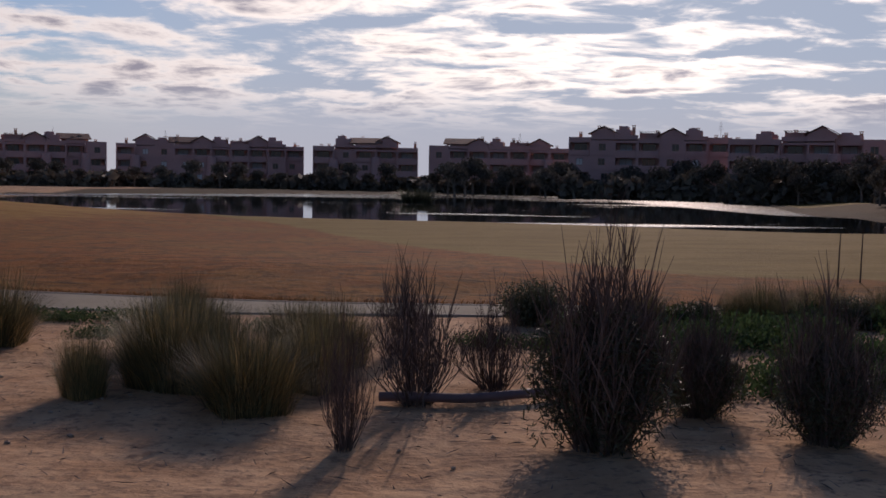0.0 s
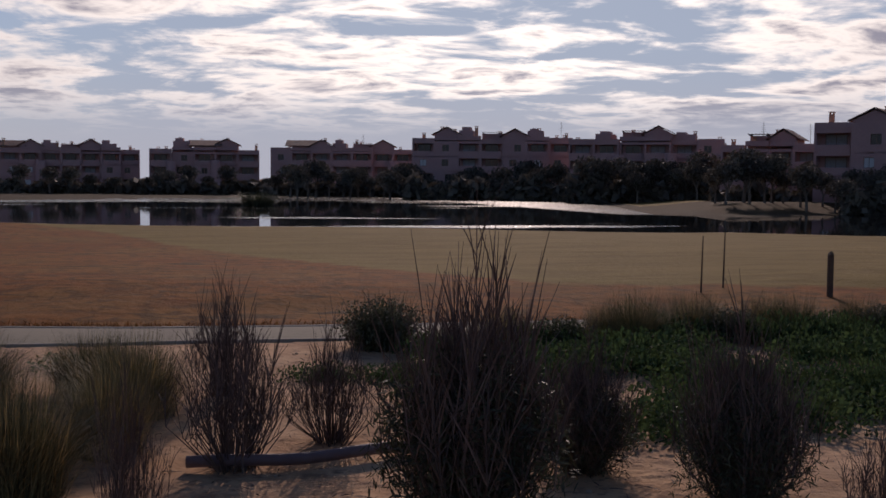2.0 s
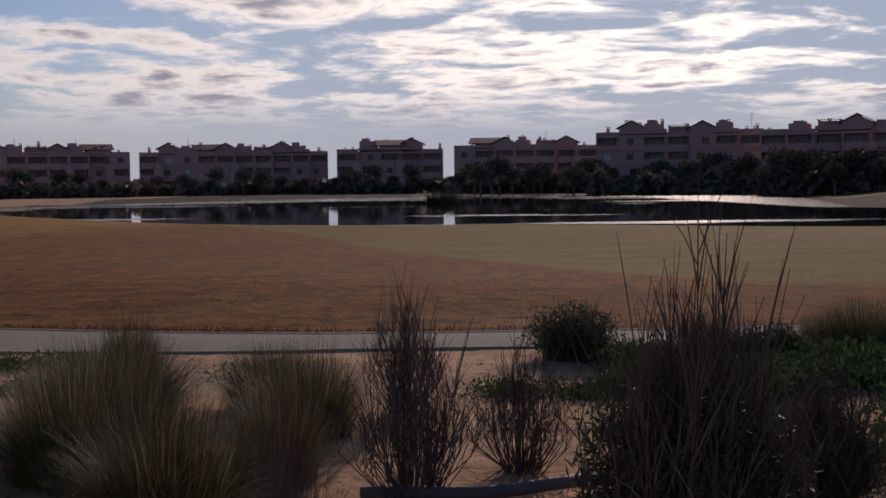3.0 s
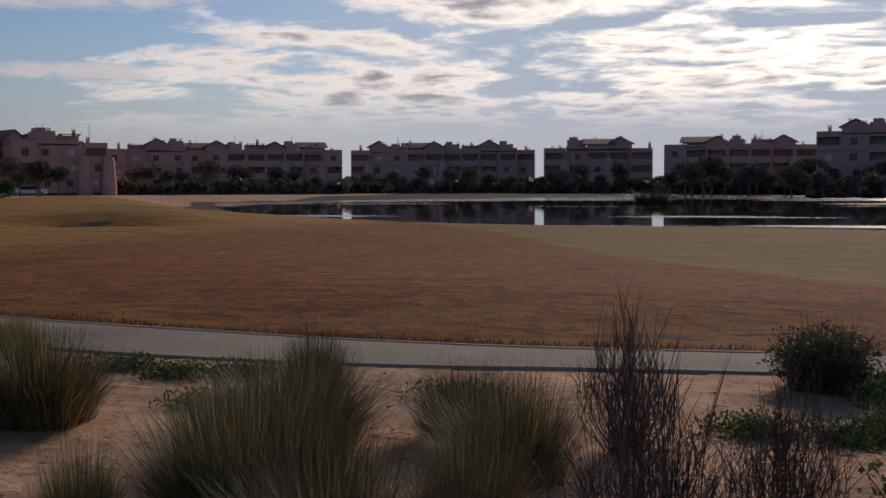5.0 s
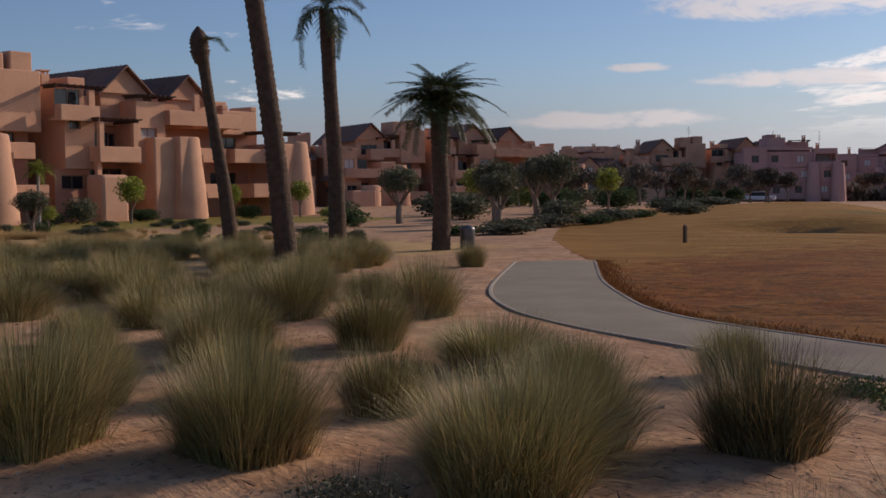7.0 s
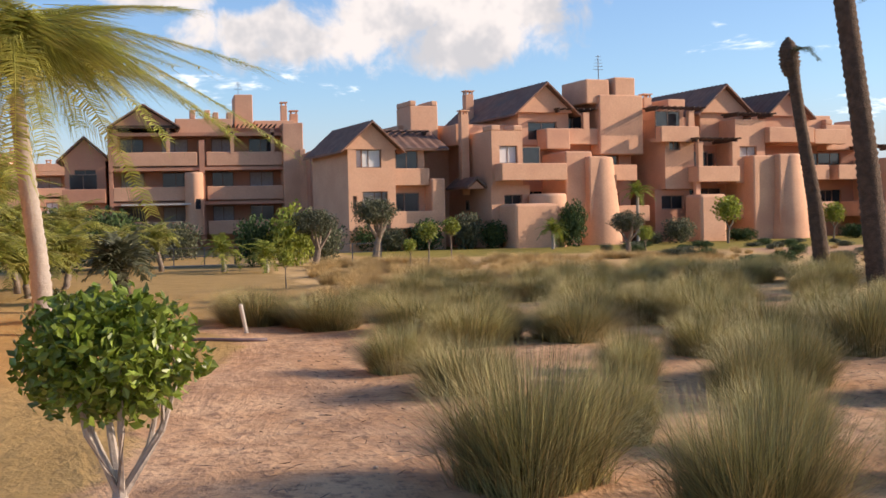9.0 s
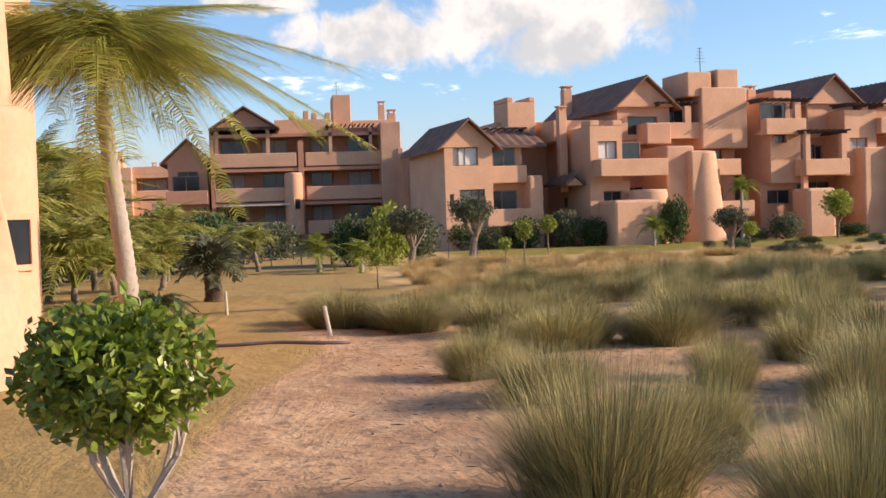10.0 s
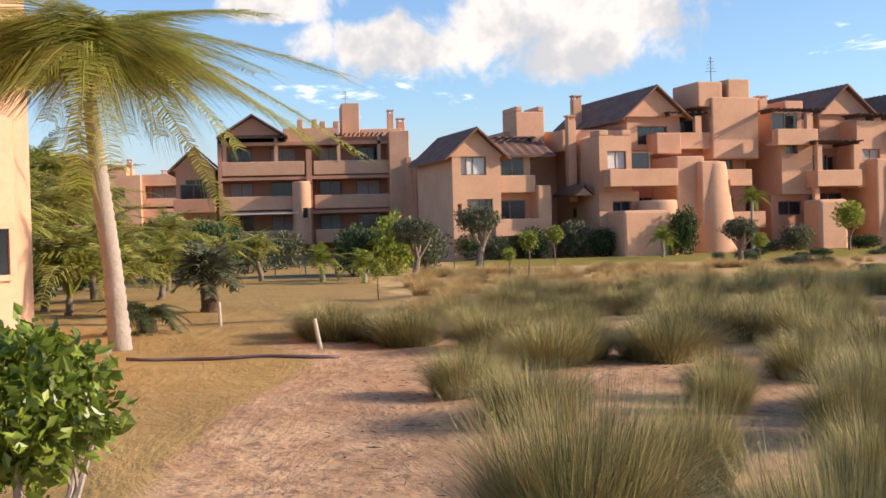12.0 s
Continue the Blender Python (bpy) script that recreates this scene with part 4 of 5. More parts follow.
def house_near():
    """The close corner with battered round towers, mostly outside the view."""
    o = thing("apartment_building", pose(0, 0, 0), "near salmon stucco house with battered round corner towers", "building", "apartment buildings")
    wall(o, -34, -21.5, -9.0, 0.6, -0.2, 9.5, bevel=0.15)
    v, f = [], []
    # battered tower with a deep square opening cut through its shell
    cx, cy, n = -20.2, 1.05, 48
    rings = [(-0.2, 1.98), (0.8, 1.90), (1.66, 1.80), (2.5, 1.66), (3.4, 1.5), (4.6, 1.28), (6.0, 1.08), (8.5, 0.85)]
    for z, r in rings:
        for k in range(n):
            an = 2 * math.pi * k / n
            v.append((cx + r * math.cos(an), cy + r * math.sin(an), z))
    gap = range(7, 12)
    for i in range(len(rings) - 1):
        for k in range(n):
            if i == 2 and k in gap:
                continue
            p, q = i * n + k, i * n + (k + 1) % n
            f.append((p, q, q + n, p + n))
    # the opening's reveal
    e0 = len(v)
    for i in (2, 3):
        for k in range(7, 13):
            an = 2 * math.pi * k / n
            r = rings[i][1] - 0.45
            v.append((cx + r * math.cos(an), cy + r * math.sin(an), rings[i][0]))
    for j in range(5):
        f.append((2 * n + 7 + j, 2 * n + 8 + j, e0 + j + 1, e0 + j))
        f.append((3 * n + 7 + j, e0 + 6 + j, e0 + 7 + j, 3 * n + 8 + j))
    f.append((2 * n + 7, e0, e0 + 6, 3 * n + 7))
    f.append((2 * n + 12, 3 * n + 12, e0 + 11, e0 + 5))
    t = raw("tower", v, f, STUCCO, o, "battered round tower with a square opening", True)
    # brown sheet, not glass: its colour stands for shade in the deep opening
    raw("pane", [v[e0], v[e0 + 5], v[e0 + 11], v[e0 + 6]], [(0, 1, 2, 3)], FRAME, t)
    tower(o, -22.4, 1.7, 1.06, 1.0, -0.2, 4.4, sides=36, windows=((54, 1.75, 0.55, 0.75),))
    tower(o, -22.8, 1.6, 0.75, 0.55, 4.0, 9.0, sides=28)
    return o


house_near()


# ---- plants ----
def blades_mesh(name, n, w, h, seed, mat, spread=1.0, width=0.012, segs=3, upright=0.0):
    """A tussock: n thin curved blades fanning out from a base."""
    r = np.random.RandomState(seed)
    v, f = [], []
    for i in range(n):
        an = r.uniform(0, 2 * math.pi)
        br = w * 0.27 * math.sqrt(r.uniform(0, 1))
        lean = r.uniform(0.05, 1.0) ** (0.8 + upright) * spread
        ln = h * r.uniform(0.45, 1.18)
        reach = w * 0.5 * lean * r.uniform(0.75, 1.1)
        dx, dy = math.cos(an), math.sin(an)
        bx, by = br * math.cos(an + r.uniform(-.7, .7)), br * math.sin(an + r.uniform(-.7, .7))
        ta = an + math.pi / 2 + r.uniform(-0.6, 0.6)
        tx, ty = math.cos(ta), math.sin(ta)
        start = len(v)
        droop = r.uniform(0.0, 0.35) * lean
        for s in range(segs + 1):
            k = s / segs
            out = reach * (k * 0.55 + 0.45 * k * k)
            z = ln * (k - droop * k * k)* (1 - 0.35 * lean * lean * k)
            wd = width * (1 - 0.9 * k)
            x, y = bx + dx * out, by + dy * out
            v.append((x - tx * wd, y - ty * wd, z))
            v.append((x + tx * wd, y + ty * wd, z))
        for s in range(segs):
            a = start + 2 * s
            f.append((a, a + 1, a + 3, a + 2))
    me = bpy.data.meshes.new(name)
    me.from_pydata(v, [], f)
    me.materials.append(mat)
    return me


def leaves_mesh(name, n, shape, size, seed, mat, hollow=0.55, long=1.6):
    """n folded leaves in an uneven cloud; shape(u) maps a point of the unit ball to metres."""
    r = np.random.RandomState(seed)
    v, f = [], []
    for i in range(n):
        d = r.normal(size=3)
        d /= np.linalg.norm(d)
        rad = (hollow + (1 - hollow) * r.uniform()) * (0.86 + 0.22 * math.sin(d[0] * 5 + seed) * math.sin(d[1] * 4 + 1.0) * math.sin(d[2] * 5 + 2.0) + 0.10 * r.uniform())
        c = np.array(shape(d * rad))
        a = r.normal(size=3) + d * 0.5
        a /= np.linalg.norm(a)
        b = np.cross(a, r.normal(size=3))
        b /= np.linalg.norm(b)
        up = np.cross(a, b)
        s = size * r.uniform(0.6, 1.25)
        q = len(v)
        v += [tuple(c - a * s * long / 2), tuple(c + b * s / 2 + up * s * .12), tuple(c + a * s * long / 2), tuple(c - b * s / 2 + up * s * .12)]
        f += [(q, q + 1, q + 2), (q, q + 2, q + 3)]
    me = bpy.data.meshes.new(name)
    me.from_pydata(v, [], f)
    me.materials.append(mat)
    return me


def twigs_mesh(name, n, w, h, seed, mat, bare=0.35):
    """Upright wiry stems that fork twice."""
    r = random.Random(seed)
    v, f = [], []
    for i in range(n):
        an, lean = r.uniform(0, 6.283), r.uniform(0.05, 1.0)
        ln = h * r.uniform(0.55, 1.0)
        base = Vector((math.cos(an), math.sin(an), 0)) * r.uniform(0.02, 0.17) * w
        tip = Vector((math.cos(an) * w * 0.5 * lean, math.sin(an) * w * 0.5 * lean, ln * (1 - 0.25 * lean)))
        mid = base.lerp(tip, 0.5) + Vector((math.cos(an), math.sin(an), 0)) * r.uniform(0.02, 0.16) * w * lean + Vector((r.uniform(-.04, .04), r.uniform(-.04, .04), 0))
        tube(v, f, (base, mid, tip), (0.008, 0.005, 0.0015), 3)
        for j in range(5):
            k = r.uniform(bare, 0.9)
            p = mid.lerp(tip, (k - .5) * 2) if k > .5 else base.lerp(mid, k * 2)
            e = p + Vector((r.uniform(-.16, .16) * w, r.uniform(-.16, .16) * w, r.uniform(.12, .34) * h))
            tube(v, f, (p, p.lerp(e, .5) + Vector((0, 0, .02)), e), (0.004, 0.003, 0.0012), 3)
    me = bpy.data.meshes.new(name)
    me.from_pydata([tuple(q) for q in v], [], f)
    me.materials.append(mat)
    return me


def plant(name, meshes, x, y, label, category, group, scale=(1, 1, 1), turn=0.0, z=None, kind=""):
    """A plant: one object when it is one mesh, or an empty with its named parts."""
    g = (height(x, y) if z is None else z) - 0.02
    m = Matrix.LocRotScale((x, y, g), Euler((0, 0, turn)), scale)
    if len(meshes) == 1:
        ob = new(name, meshes[0][1])
        ob.matrix_basis = m
        return tagged(ob, label, category, group, kind)
    o = thing(name, m, label, category, group, kind)
    for pn, me in meshes:
        c = new(pn, me)
        c.parent = o
    return o


rnd = random.Random(5)
TUSSOCK = [blades_mesh("tussock", 4300, 1.5, 0.82, 10 + i, ESPARTO, 1.0, 0.0031) for i in range(5)]
DRYHEART = [blades_mesh("dry_heart", 620, 1.45, 0.78, 30 + i, STRAW, 1.0, 0.0034) for i in range(3)]
TUSSOCK_LABEL = "grey-green needle grass tussock with dry straw at its heart"


BACKLIT = [blades_mesh("tussock", 2600, 1.45, 0.82, 110 + i, ESPARTO_BACKLIT, 1.0, 0.0045) for i in range(3)]


def tussock(x, y, w, h):
    i = rnd.randrange(5)
    if (y - 0.55 * x > 12.2 and x > -6.3) or (y - 0.55 * x > 10.2 and x > -4.2):     # clumps between the sand and the path: the copy darkened for standing against the light
        return plant("scrub_grass", (("tuft", BACKLIT[i % 3]), ("dry_tuft", DRYHEART[i % 3])), x, y, "needle grass clump rooted in sand, darkened as if backlit", "grass tussock", "scrub grass clumps",
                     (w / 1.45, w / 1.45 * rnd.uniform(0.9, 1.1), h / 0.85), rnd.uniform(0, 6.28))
    return plant("grass_tussock", (("green_tuft", TUSSOCK[i]), ("dry_tuft", DRYHEART[i % 3])), x, y, TUSSOCK_LABEL, "grass tussock", "needle grass tussocks",
                 (w / 1.45, w / 1.45 * rnd.uniform(0.9, 1.1), h / 0.85), rnd.uniform(0, 6.28))


for x, y, w, h in ((-3.4, 10.1, 0.7, 0.75), (-2.15, 10.5, 1.2, 0.95), (-1.15, 10.9, 0.9, 0.85), (-3.0, 11.5, 1.1, 0.9), (-1.65, 9.6, 1.3, 0.9), (-2.65, 10.8, 1.5, 1.1), (-5.7, 13.5, 1.45, 1.0), (-3.4, 14.7, 0.8, 0.95), (-1.1, 12.4, 1.2, 0.9), (-3.1, 13.2, 1.7, 0.9),
                   (-10.8, 15.5, 2.0, 0.75), (-15.9, 18.9, 1.6, 1.2), (-6.6, 11.3, 1.9, 1.0), (-1.7, 13.9, 1.2, 0.7), (-13.2, 15.4, 1.5, 1.0), (-8.8, 10.35, 1.6, 1.05), (-14.6, 14.0, 1.6, 0.95), (-24.0, 28.1, 1.0, 0.8),
                   (-10.5, 9.2, 1.9, 1.25), (-15.7, 10.0, 1.7, 0.75), (-15.7, 14.3, 1.6, 0.9), (-21.5, 13.6, 2.1, 0.85), (-18.1, 9.6, 1.5, 0.8), (-18.2, 14.6, 1.6, 0.8), (-7.0, 12.4, 1.8, 0.9), (-15.9, 12.4, 0.9, 0.7),
                   (-20.7, 13.3, 1.6, 0.8), (-22.0, 12.2, 1.7, 0.85), (-23.5, 11.0, 2.1, 0.85), (-23.6, 16.0, 2.1, 0.9), (-13.6, 12.9, 1.3, 0.85), (-19.0, 16.2, 1.7, 0.9), (-12.1, 10.6, 1.2, 0.9), (-11.2, 11.9, 1.3, 0.85),
                   (-17.4, 17.0, 1.8, 1.1), (-17.0, 12.8, 1.2, 0.75), (-8.8, 14.6, 1.3, 0.7), (-9.6, 12.6, 1.2, 0.8), (-25.2, 9.6, 1.8, 0.85), (-27.0, 8.2, 1.9, 0.85), (-28.6, 8.0, 1.8, 0.85), (-26.4, 9.4, 1.8, 0.8)):
    tussock(x, y, w, h)
# the wide belt towards the palms and houses
spots = []
while len(spots) < 62:
    x, y = rnd.uniform(-40, -19), rnd.uniform(9, 31)
    if y < 10.5 + 0.06 * (-x - 19) or y > -0.55 * x + 12.0 or (x > -24 and y > 21.5) or (-x - 19) * 0.5 + y < 11.2:
        continue
    if min([abs(x - a) + abs(y - b) for a, b in spots] or [9]) < 1.5:
        continue
    spots.append((x, y))
    tussock(x, y, rnd.uniform(1.3, 2.2), rnd.uniform(0.65, 0.95))
TALLSTRAW = [blades_mesh("straw_tuft", 900, 1.5, 0.6, 150 + i, STRAW, 1.0, 0.007) for i in range(3)]
for _ in range(190):
    x = rnd.uniform(-60, -31)
    y = rnd.uniform(10.5 + 0.1 * (-x - 31), 22 + 0.5 * (-x - 31))
    sc = rnd.uniform(0.7, 1.4)
    plant("dry_grass", (("tuft", TALLSTRAW[rnd.randrange(3)]),), x, y, "tall dry golden grass clump swaying before the houses", "grass tuft", "dry golden grass clumps", (sc, sc, rnd.uniform(0.55, 1.0)), rnd.uniform(0, 6))
STRAWTUFT = [blades_mesh("straw_tuft", 260, 0.7, 0.35, 50 + i, STRAW, 1.0, 0.008) for i in range(3)]
for _ in range(110):
    x, y = rnd.uniform(-66, -30), rnd.uniform(12, 46)
    if y < 8 + 0.2 * (-x - 30) or y > -0.5 * x + 14:
        continue
    plant("straw_tuft", (("tuft", STRAWTUFT[rnd.randrange(3)]),), x, y, "small dry straw-coloured grass tuft on bare soil", "grass tuft", "dry grass tufts", (1, 1, rnd.uniform(0.6, 1.3)), rnd.uniform(0, 6))

# dark wiry shrubs against the light
BROOM = twigs_mesh("stems", 260, 1.15, 1.35, 3, TWIG, 0.15)
BROOM2 = twigs_mesh("stems", 85, 1.25, 1.3, 4, TWIG, 0.35)
BROOMLEAF = leaves_mesh("foliage", 13000, lambda u: (u[0] * (0.6 - 0.12 * u[2]), u[1] * (0.6 - 0.12 * u[2]), 0.52 + u[2] * 0.6), 0.012, 5, DARKLEAF, 0.08, 6.5)
SPRAY = twigs_mesh("tall_stems", 22, 0.9, 1.75, 6, TWIG, 0.75)
SHRUB_LABEL = "dense dark wiry broom shrub with upright bare tips"
for x, y, w, h in ((1.62, 8.40, 1.3, 1.25), (3.70, 8.80, 0.95, 0.92), (2.80, 9.90, 0.85, 0.72), (2.40, 11.60, 0.8, 0.6), (5.80, 8.70, 0.6, 0.5)):
    plant("broom_shrub", (("branchwork", BROOM), ("foliage", BROOMLEAF), ("tall_spray", SPRAY)), x, y, SHRUB_LABEL, "shrub", "broom shrubs", (w, w, h), rnd.uniform(0, 6))
for x, y, w, h in ((-0.05, 10.45, 0.95, 0.85), (-0.60, 8.30, 0.45, 0.75), (0.80, 11.20, 0.8, 0.7), (-0.3, 13.6, 0.8, 0.8), (4.50, 8.20, 0.6, 0.5)):
    plant("twiggy_shrub", (("branchwork", BROOM2), ("tall_spray", SPRAY)), x, y, "thin twiggy shrub, nearly bare, rooted in sand", "shrub", "twiggy shrubs", (w, w, h), rnd.uniform(0, 6))
DOME = leaves_mesh("foliage", 4500, lambda u: (u[0] * 0.6, u[1] * 0.6, 0.34 + u[2] * 0.42), 0.026, 8, DARKLEAF, 0.3, 2.2)
DOMEBLADES = blades_mesh("blades", 700, 1.2, 0.8, 9, DARKLEAF, 0.9, 0.007)
for x, y, w, h in ((1.7, 16.9, 1.1, 1.0), (4.2, 16.4, 0.8, 0.7), (6.8, 16.9, 0.9, 0.75), (9.4, 17.0, 1.0, 0.8), (-6.2, 9.4, 0.9, 0.7)):
    plant("round_shrub", (("foliage", DOME), ("tuft", DOMEBLADES)), x, y, "rounded dark scrub bush beside the path", "shrub", "round shrubs", (w, w, h), rnd.uniform(0, 6))
HERBS = [leaves_mesh("herbs", 1900, lambda u: (u[0] * 0.85, u[1] * 0.85, 0.10 + u[2] * 0.2), 0.034, 60 + i, HERB, 0.05, 1.8) for i in range(3)]
for _ in range(60):
    x, y = rnd.uniform(2.2, 12), rnd.uniform(10.6, 17.0)
    if y < 10.5 + 0.16 * (x - 2):
        continue
    plant("herb_patch", (("foliage", HERBS[rnd.randrange(3)]),), x, y, "patch of low dark green herbs on sand", "herbs", "herb patches", (rnd.uniform(.7, 1.2),) * 2 + (rnd.uniform(0.8, 1.5),), rnd.uniform(0, 6))
for x, y in ((-5.6, 16.3), (-4.9, 16.6), (-6.4, 16.5), (1.6, 14.2), (0.8, 14.4), (2.2, 14.6), (-4.6, 14.8), (-2.2, 15.6)):
    plant("herb_patch", (("foliage", HERBS[rnd.randrange(3)]),), x, y, "patch of low dark green herbs on sand", "herbs", "herb patches", (0.8, 0.7, 0.8), rnd.uniform(0, 6))


# palms
def frond_mesh(name, length, seed, mat, droop=0.6, leaf=0.42, n=38, hang=0.25, w=0.022, arch=0.5):
    """A feather leaf along local +x: a curved rib and two rows of leaflets."""
    r = random.Random(seed)
    v, f = [], []
    rib = []
    for i in range(11):
        k = i / 10
        rib.append(Vector((length * (k - 0.18 * droop * k * k), 0.04 * math.sin(k * 4 + seed), length * (arch * k - (arch + droop) * k * k * 0.75))))
    tube(v, f, rib, [0.028 * (1 - 0.85 * i / 10) for i in range(11)], 4)
    for i in range(n):
        k = 0.12 + 0.88 * i / (n - 1)
        j = min(int(k * 10), 9)
        p = rib[j].lerp(rib[j + 1], k * 10 - j)
        d = (rib[j + 1] - rib[j]).normalized()
        ll = leaf * (0.55 + 0.9 * math.sin(min(k * 1.15 + 0.15, 1) * math.pi) ** 0.8) * r.uniform(0.85, 1.1)
        for side in (-1, 1):
            out = (Vector((0, side, 0)) + d * r.uniform(0.5, 0.9) + Vector((0, 0, r.uniform(-.1, .35)))).normalized()
            mid = p + out * ll * 0.5
            tip = p + out * ll * 0.9 + Vector((0, 0, -hang * ll * r.uniform(0.7, 1.3)))
            q = len(v)
            e = d * w
            v += [p - e, p + e, mid + e * 0.9, tip, mid - e * 0.9]
            f += [(q, q + 1, q + 2, q + 4), (q + 4, q + 2, q + 3)]
    me = bpy.data.meshes.new(name)
    me.from_pydata([tuple(a) for a in v], [], f)
    me.materials.append(mat)
    return me


def trunk_mesh(name, pts, radii, mat, rings=0.09, rough=0.05, sides=12):
    """A trunk through pts, with the stubs of old leaves as uneven rings."""
    r = random.Random(len(pts) + int(radii[0] * 1000))
    line, rad = [], []
    total = sum((Vector(b) - Vector(a)).length for a, b in zip(pts, pts[1:]))
    n = int(total / rings)
    for i in range(n + 1):
        k = i / n * (len(pts) - 1)
        j = min(int(k), len(pts) - 2)
        line.append(Vector(pts[j]).lerp(Vector(pts[j + 1]), k - j))
        rad.append((radii[j] + (radii[j + 1] - radii[j]) * (k - j)) * (1 + rough * ((i % 2) * 2 - 1) + r.uniform(-rough, rough) * 0.6))
    v, f = [], []
    tube(v, f, line, rad, sides)
    v = [q + Vector((r.uniform(-1, 1), r.uniform(-1, 1), r.uniform(-1, 1))) * rough * 0.25 * radii[0] for q in v]
    me = bpy.data.meshes.new(name)
    me.from_pydata([tuple(q) for q in v], [], f)
    me.materials.append(mat)
    me.polygons.foreach_set("use_smooth", [True] * len(me.polygons))
    return me


DATE = [frond_mesh("frond", 1.75, 70 + i, FROND, 0.6 + 0.25 * i, 0.44, 46, 0.35, 0.017, 0.55) for i in range(3)]
QUEENF = [frond_mesh("frond", 3.5, 80 + i, QUEEN, 1.55 + 0.25 * i, 0.78, 125, 1.3, 0.017, 0.9) for i in range(3)]
SMALLF = [frond_mesh("frond", 1.1, 90 + i, LIME, 0.8, 0.3, 22, 0.3, 0.02, 0.6) for i in range(2)]


def palm(x, y, top, radii, fronds, label, bark, seed, group, rise=(-0.3, 1.1), base_z=None, name="palm_tree", scale=1.0):
    """fronds: (meshes, count); top: the crown's place relative to the foot."""
    r = random.Random(seed)
    o = thing(name, pose(x, y, (height(x, y) if base_z is None else base_z) - 0.05), label, "palm", group)
    top = Vector(top)
    pts = [Vector((0, 0, 0)), top * 0.33 + Vector((0.05, 0.05, 0)), top * 0.7, top]
    t = new("trunk", trunk_mesh("trunk", pts, radii, bark))
    t.parent = o
    meshes, count = fronds
    for i in range(count):
        c = new("frond", meshes[i % len(meshes)])
        c.parent = o
        lift = rise[0] + (rise[1] - rise[0]) * (i / max(count - 1, 1)) ** 0.9
        s = scale * r.uniform(0.85, 1.1)
        c.matrix_basis = Matrix.Translation(top + Vector((0, 0, 0.02))) @ Matrix.Rotation(i * 2.399 + r.uniform(-.2, .2), 4, "Z") @ Matrix.Rotation(-lift, 4, "Y") @ Matrix.Diagonal((s, s, s, 1))
    return o


GROVE = "date palms in the scrub"
dying = palm(-36.9, 28.4, (-0.5, -0.85, 7.6), (0.30, 0.25, 0.20, 0.22), (DATE[1:2], 1), "dying date palm, bulging bare head with one frond", PALMBARK, 1, GROVE, (0.35, 0.4))
head = new("head", trunk_mesh("head", [(-0.5, -0.85, 7.0), (-0.52, -0.87, 7.35), (-0.54, -0.9, 7.75), (-0.55, -0.92, 8.1), (-0.56, -0.93, 8.35)], (0.22, 0.34, 0.36, 0.26, 0.05), PALMBARK, 0.06, 0.10))
head.parent = dying
palm(-28.8, 25.1, (-0.7, -1.0, 11.5), (0.35, 0.30, 0.28, 0.26), (DATE, 22), "tall dark date palm with a leaning trunk", PALMBARK, 2, GROVE, scale=1.2)
palm(-31.1, 28.8, (-0.15, -0.2, 8.3), (0.32, 0.27, 0.24, 0.25), (DATE, 9), "tall date palm with few drooping fronds", PALMBARK, 3, GROVE, (-0.9, 0.9), scale=1.15)
palm(-31.8, 34.2, (0.0, 0.0, 5.2), (0.36, 0.34, 0.31, 0.36), (DATE, 38), "date palm with a full dark crown", PALMBARK, 4, GROVE, (-0.3, 1.4), scale=1.3)
palm(-27.1, 3.72, (0.0, -0.45, 5.2), (0.25, 0.20, 0.185, 0.15), (QUEENF, 28), "queen palm with arching yellow-green feather leaves", GREYBARK, 5, "", (0.5, 1.4), scale=1.15)


# trees
def limbs_mesh(name, h, spread, n, r0, seed, mat, fork=0.45):
    """A short leaning trunk that forks into n tapered limbs."""
    r = random.Random(seed)
    v, f = [], []
    top = Vector((r.uniform(-.06, .06) * h, r.uniform(-.06, .06) * h, h * fork))
    tube(v, f, (Vector((0, 0, -0.05)), top * 0.5 + Vector((0.02, -0.03, 0)) * h * .3, top), (r0 * 1.25, r0, r0 * 0.85), 8)
    for i in range(n):
        an = i * 6.283 / n + r.uniform(-.4, .4)
        e = top + Vector((math.cos(an) * spread * r.uniform(.5, .9), math.sin(an) * spread * r.uniform(.5, .9), h * (1 - fork) * r.uniform(.55, .95)))
        m = top.lerp(e, 0.5) + Vector((math.cos(an) * spread * .12, math.sin(an) * spread * .12, -0.02 * h))
        tube(v, f, (top - Vector((0, 0, r0)), m, e), (r0 * 0.6, r0 * 0.4, r0 * 0.12), 6)
        for j in range(3):
            p = m.lerp(e, r.uniform(0, .8))
            q = p + Vector((r.uniform(-.3, .3) * spread, r.uniform(-.3, .3) * spread, r.uniform(.05, .25) * h))
            tube(v, f, (p, q), (r0 * 0.22, r0 * 0.06), 4)
    me = bpy.data.meshes.new(name)
    me.from_pydata([tuple(q) for q in v], [], f)
    me.materials.append(mat)
    return me


def ball(cx, cy, cz, rx, ry, rz):
    return lambda u: (cx + u[0] * rx, cy + u[1] * ry, cz + u[2] * rz)


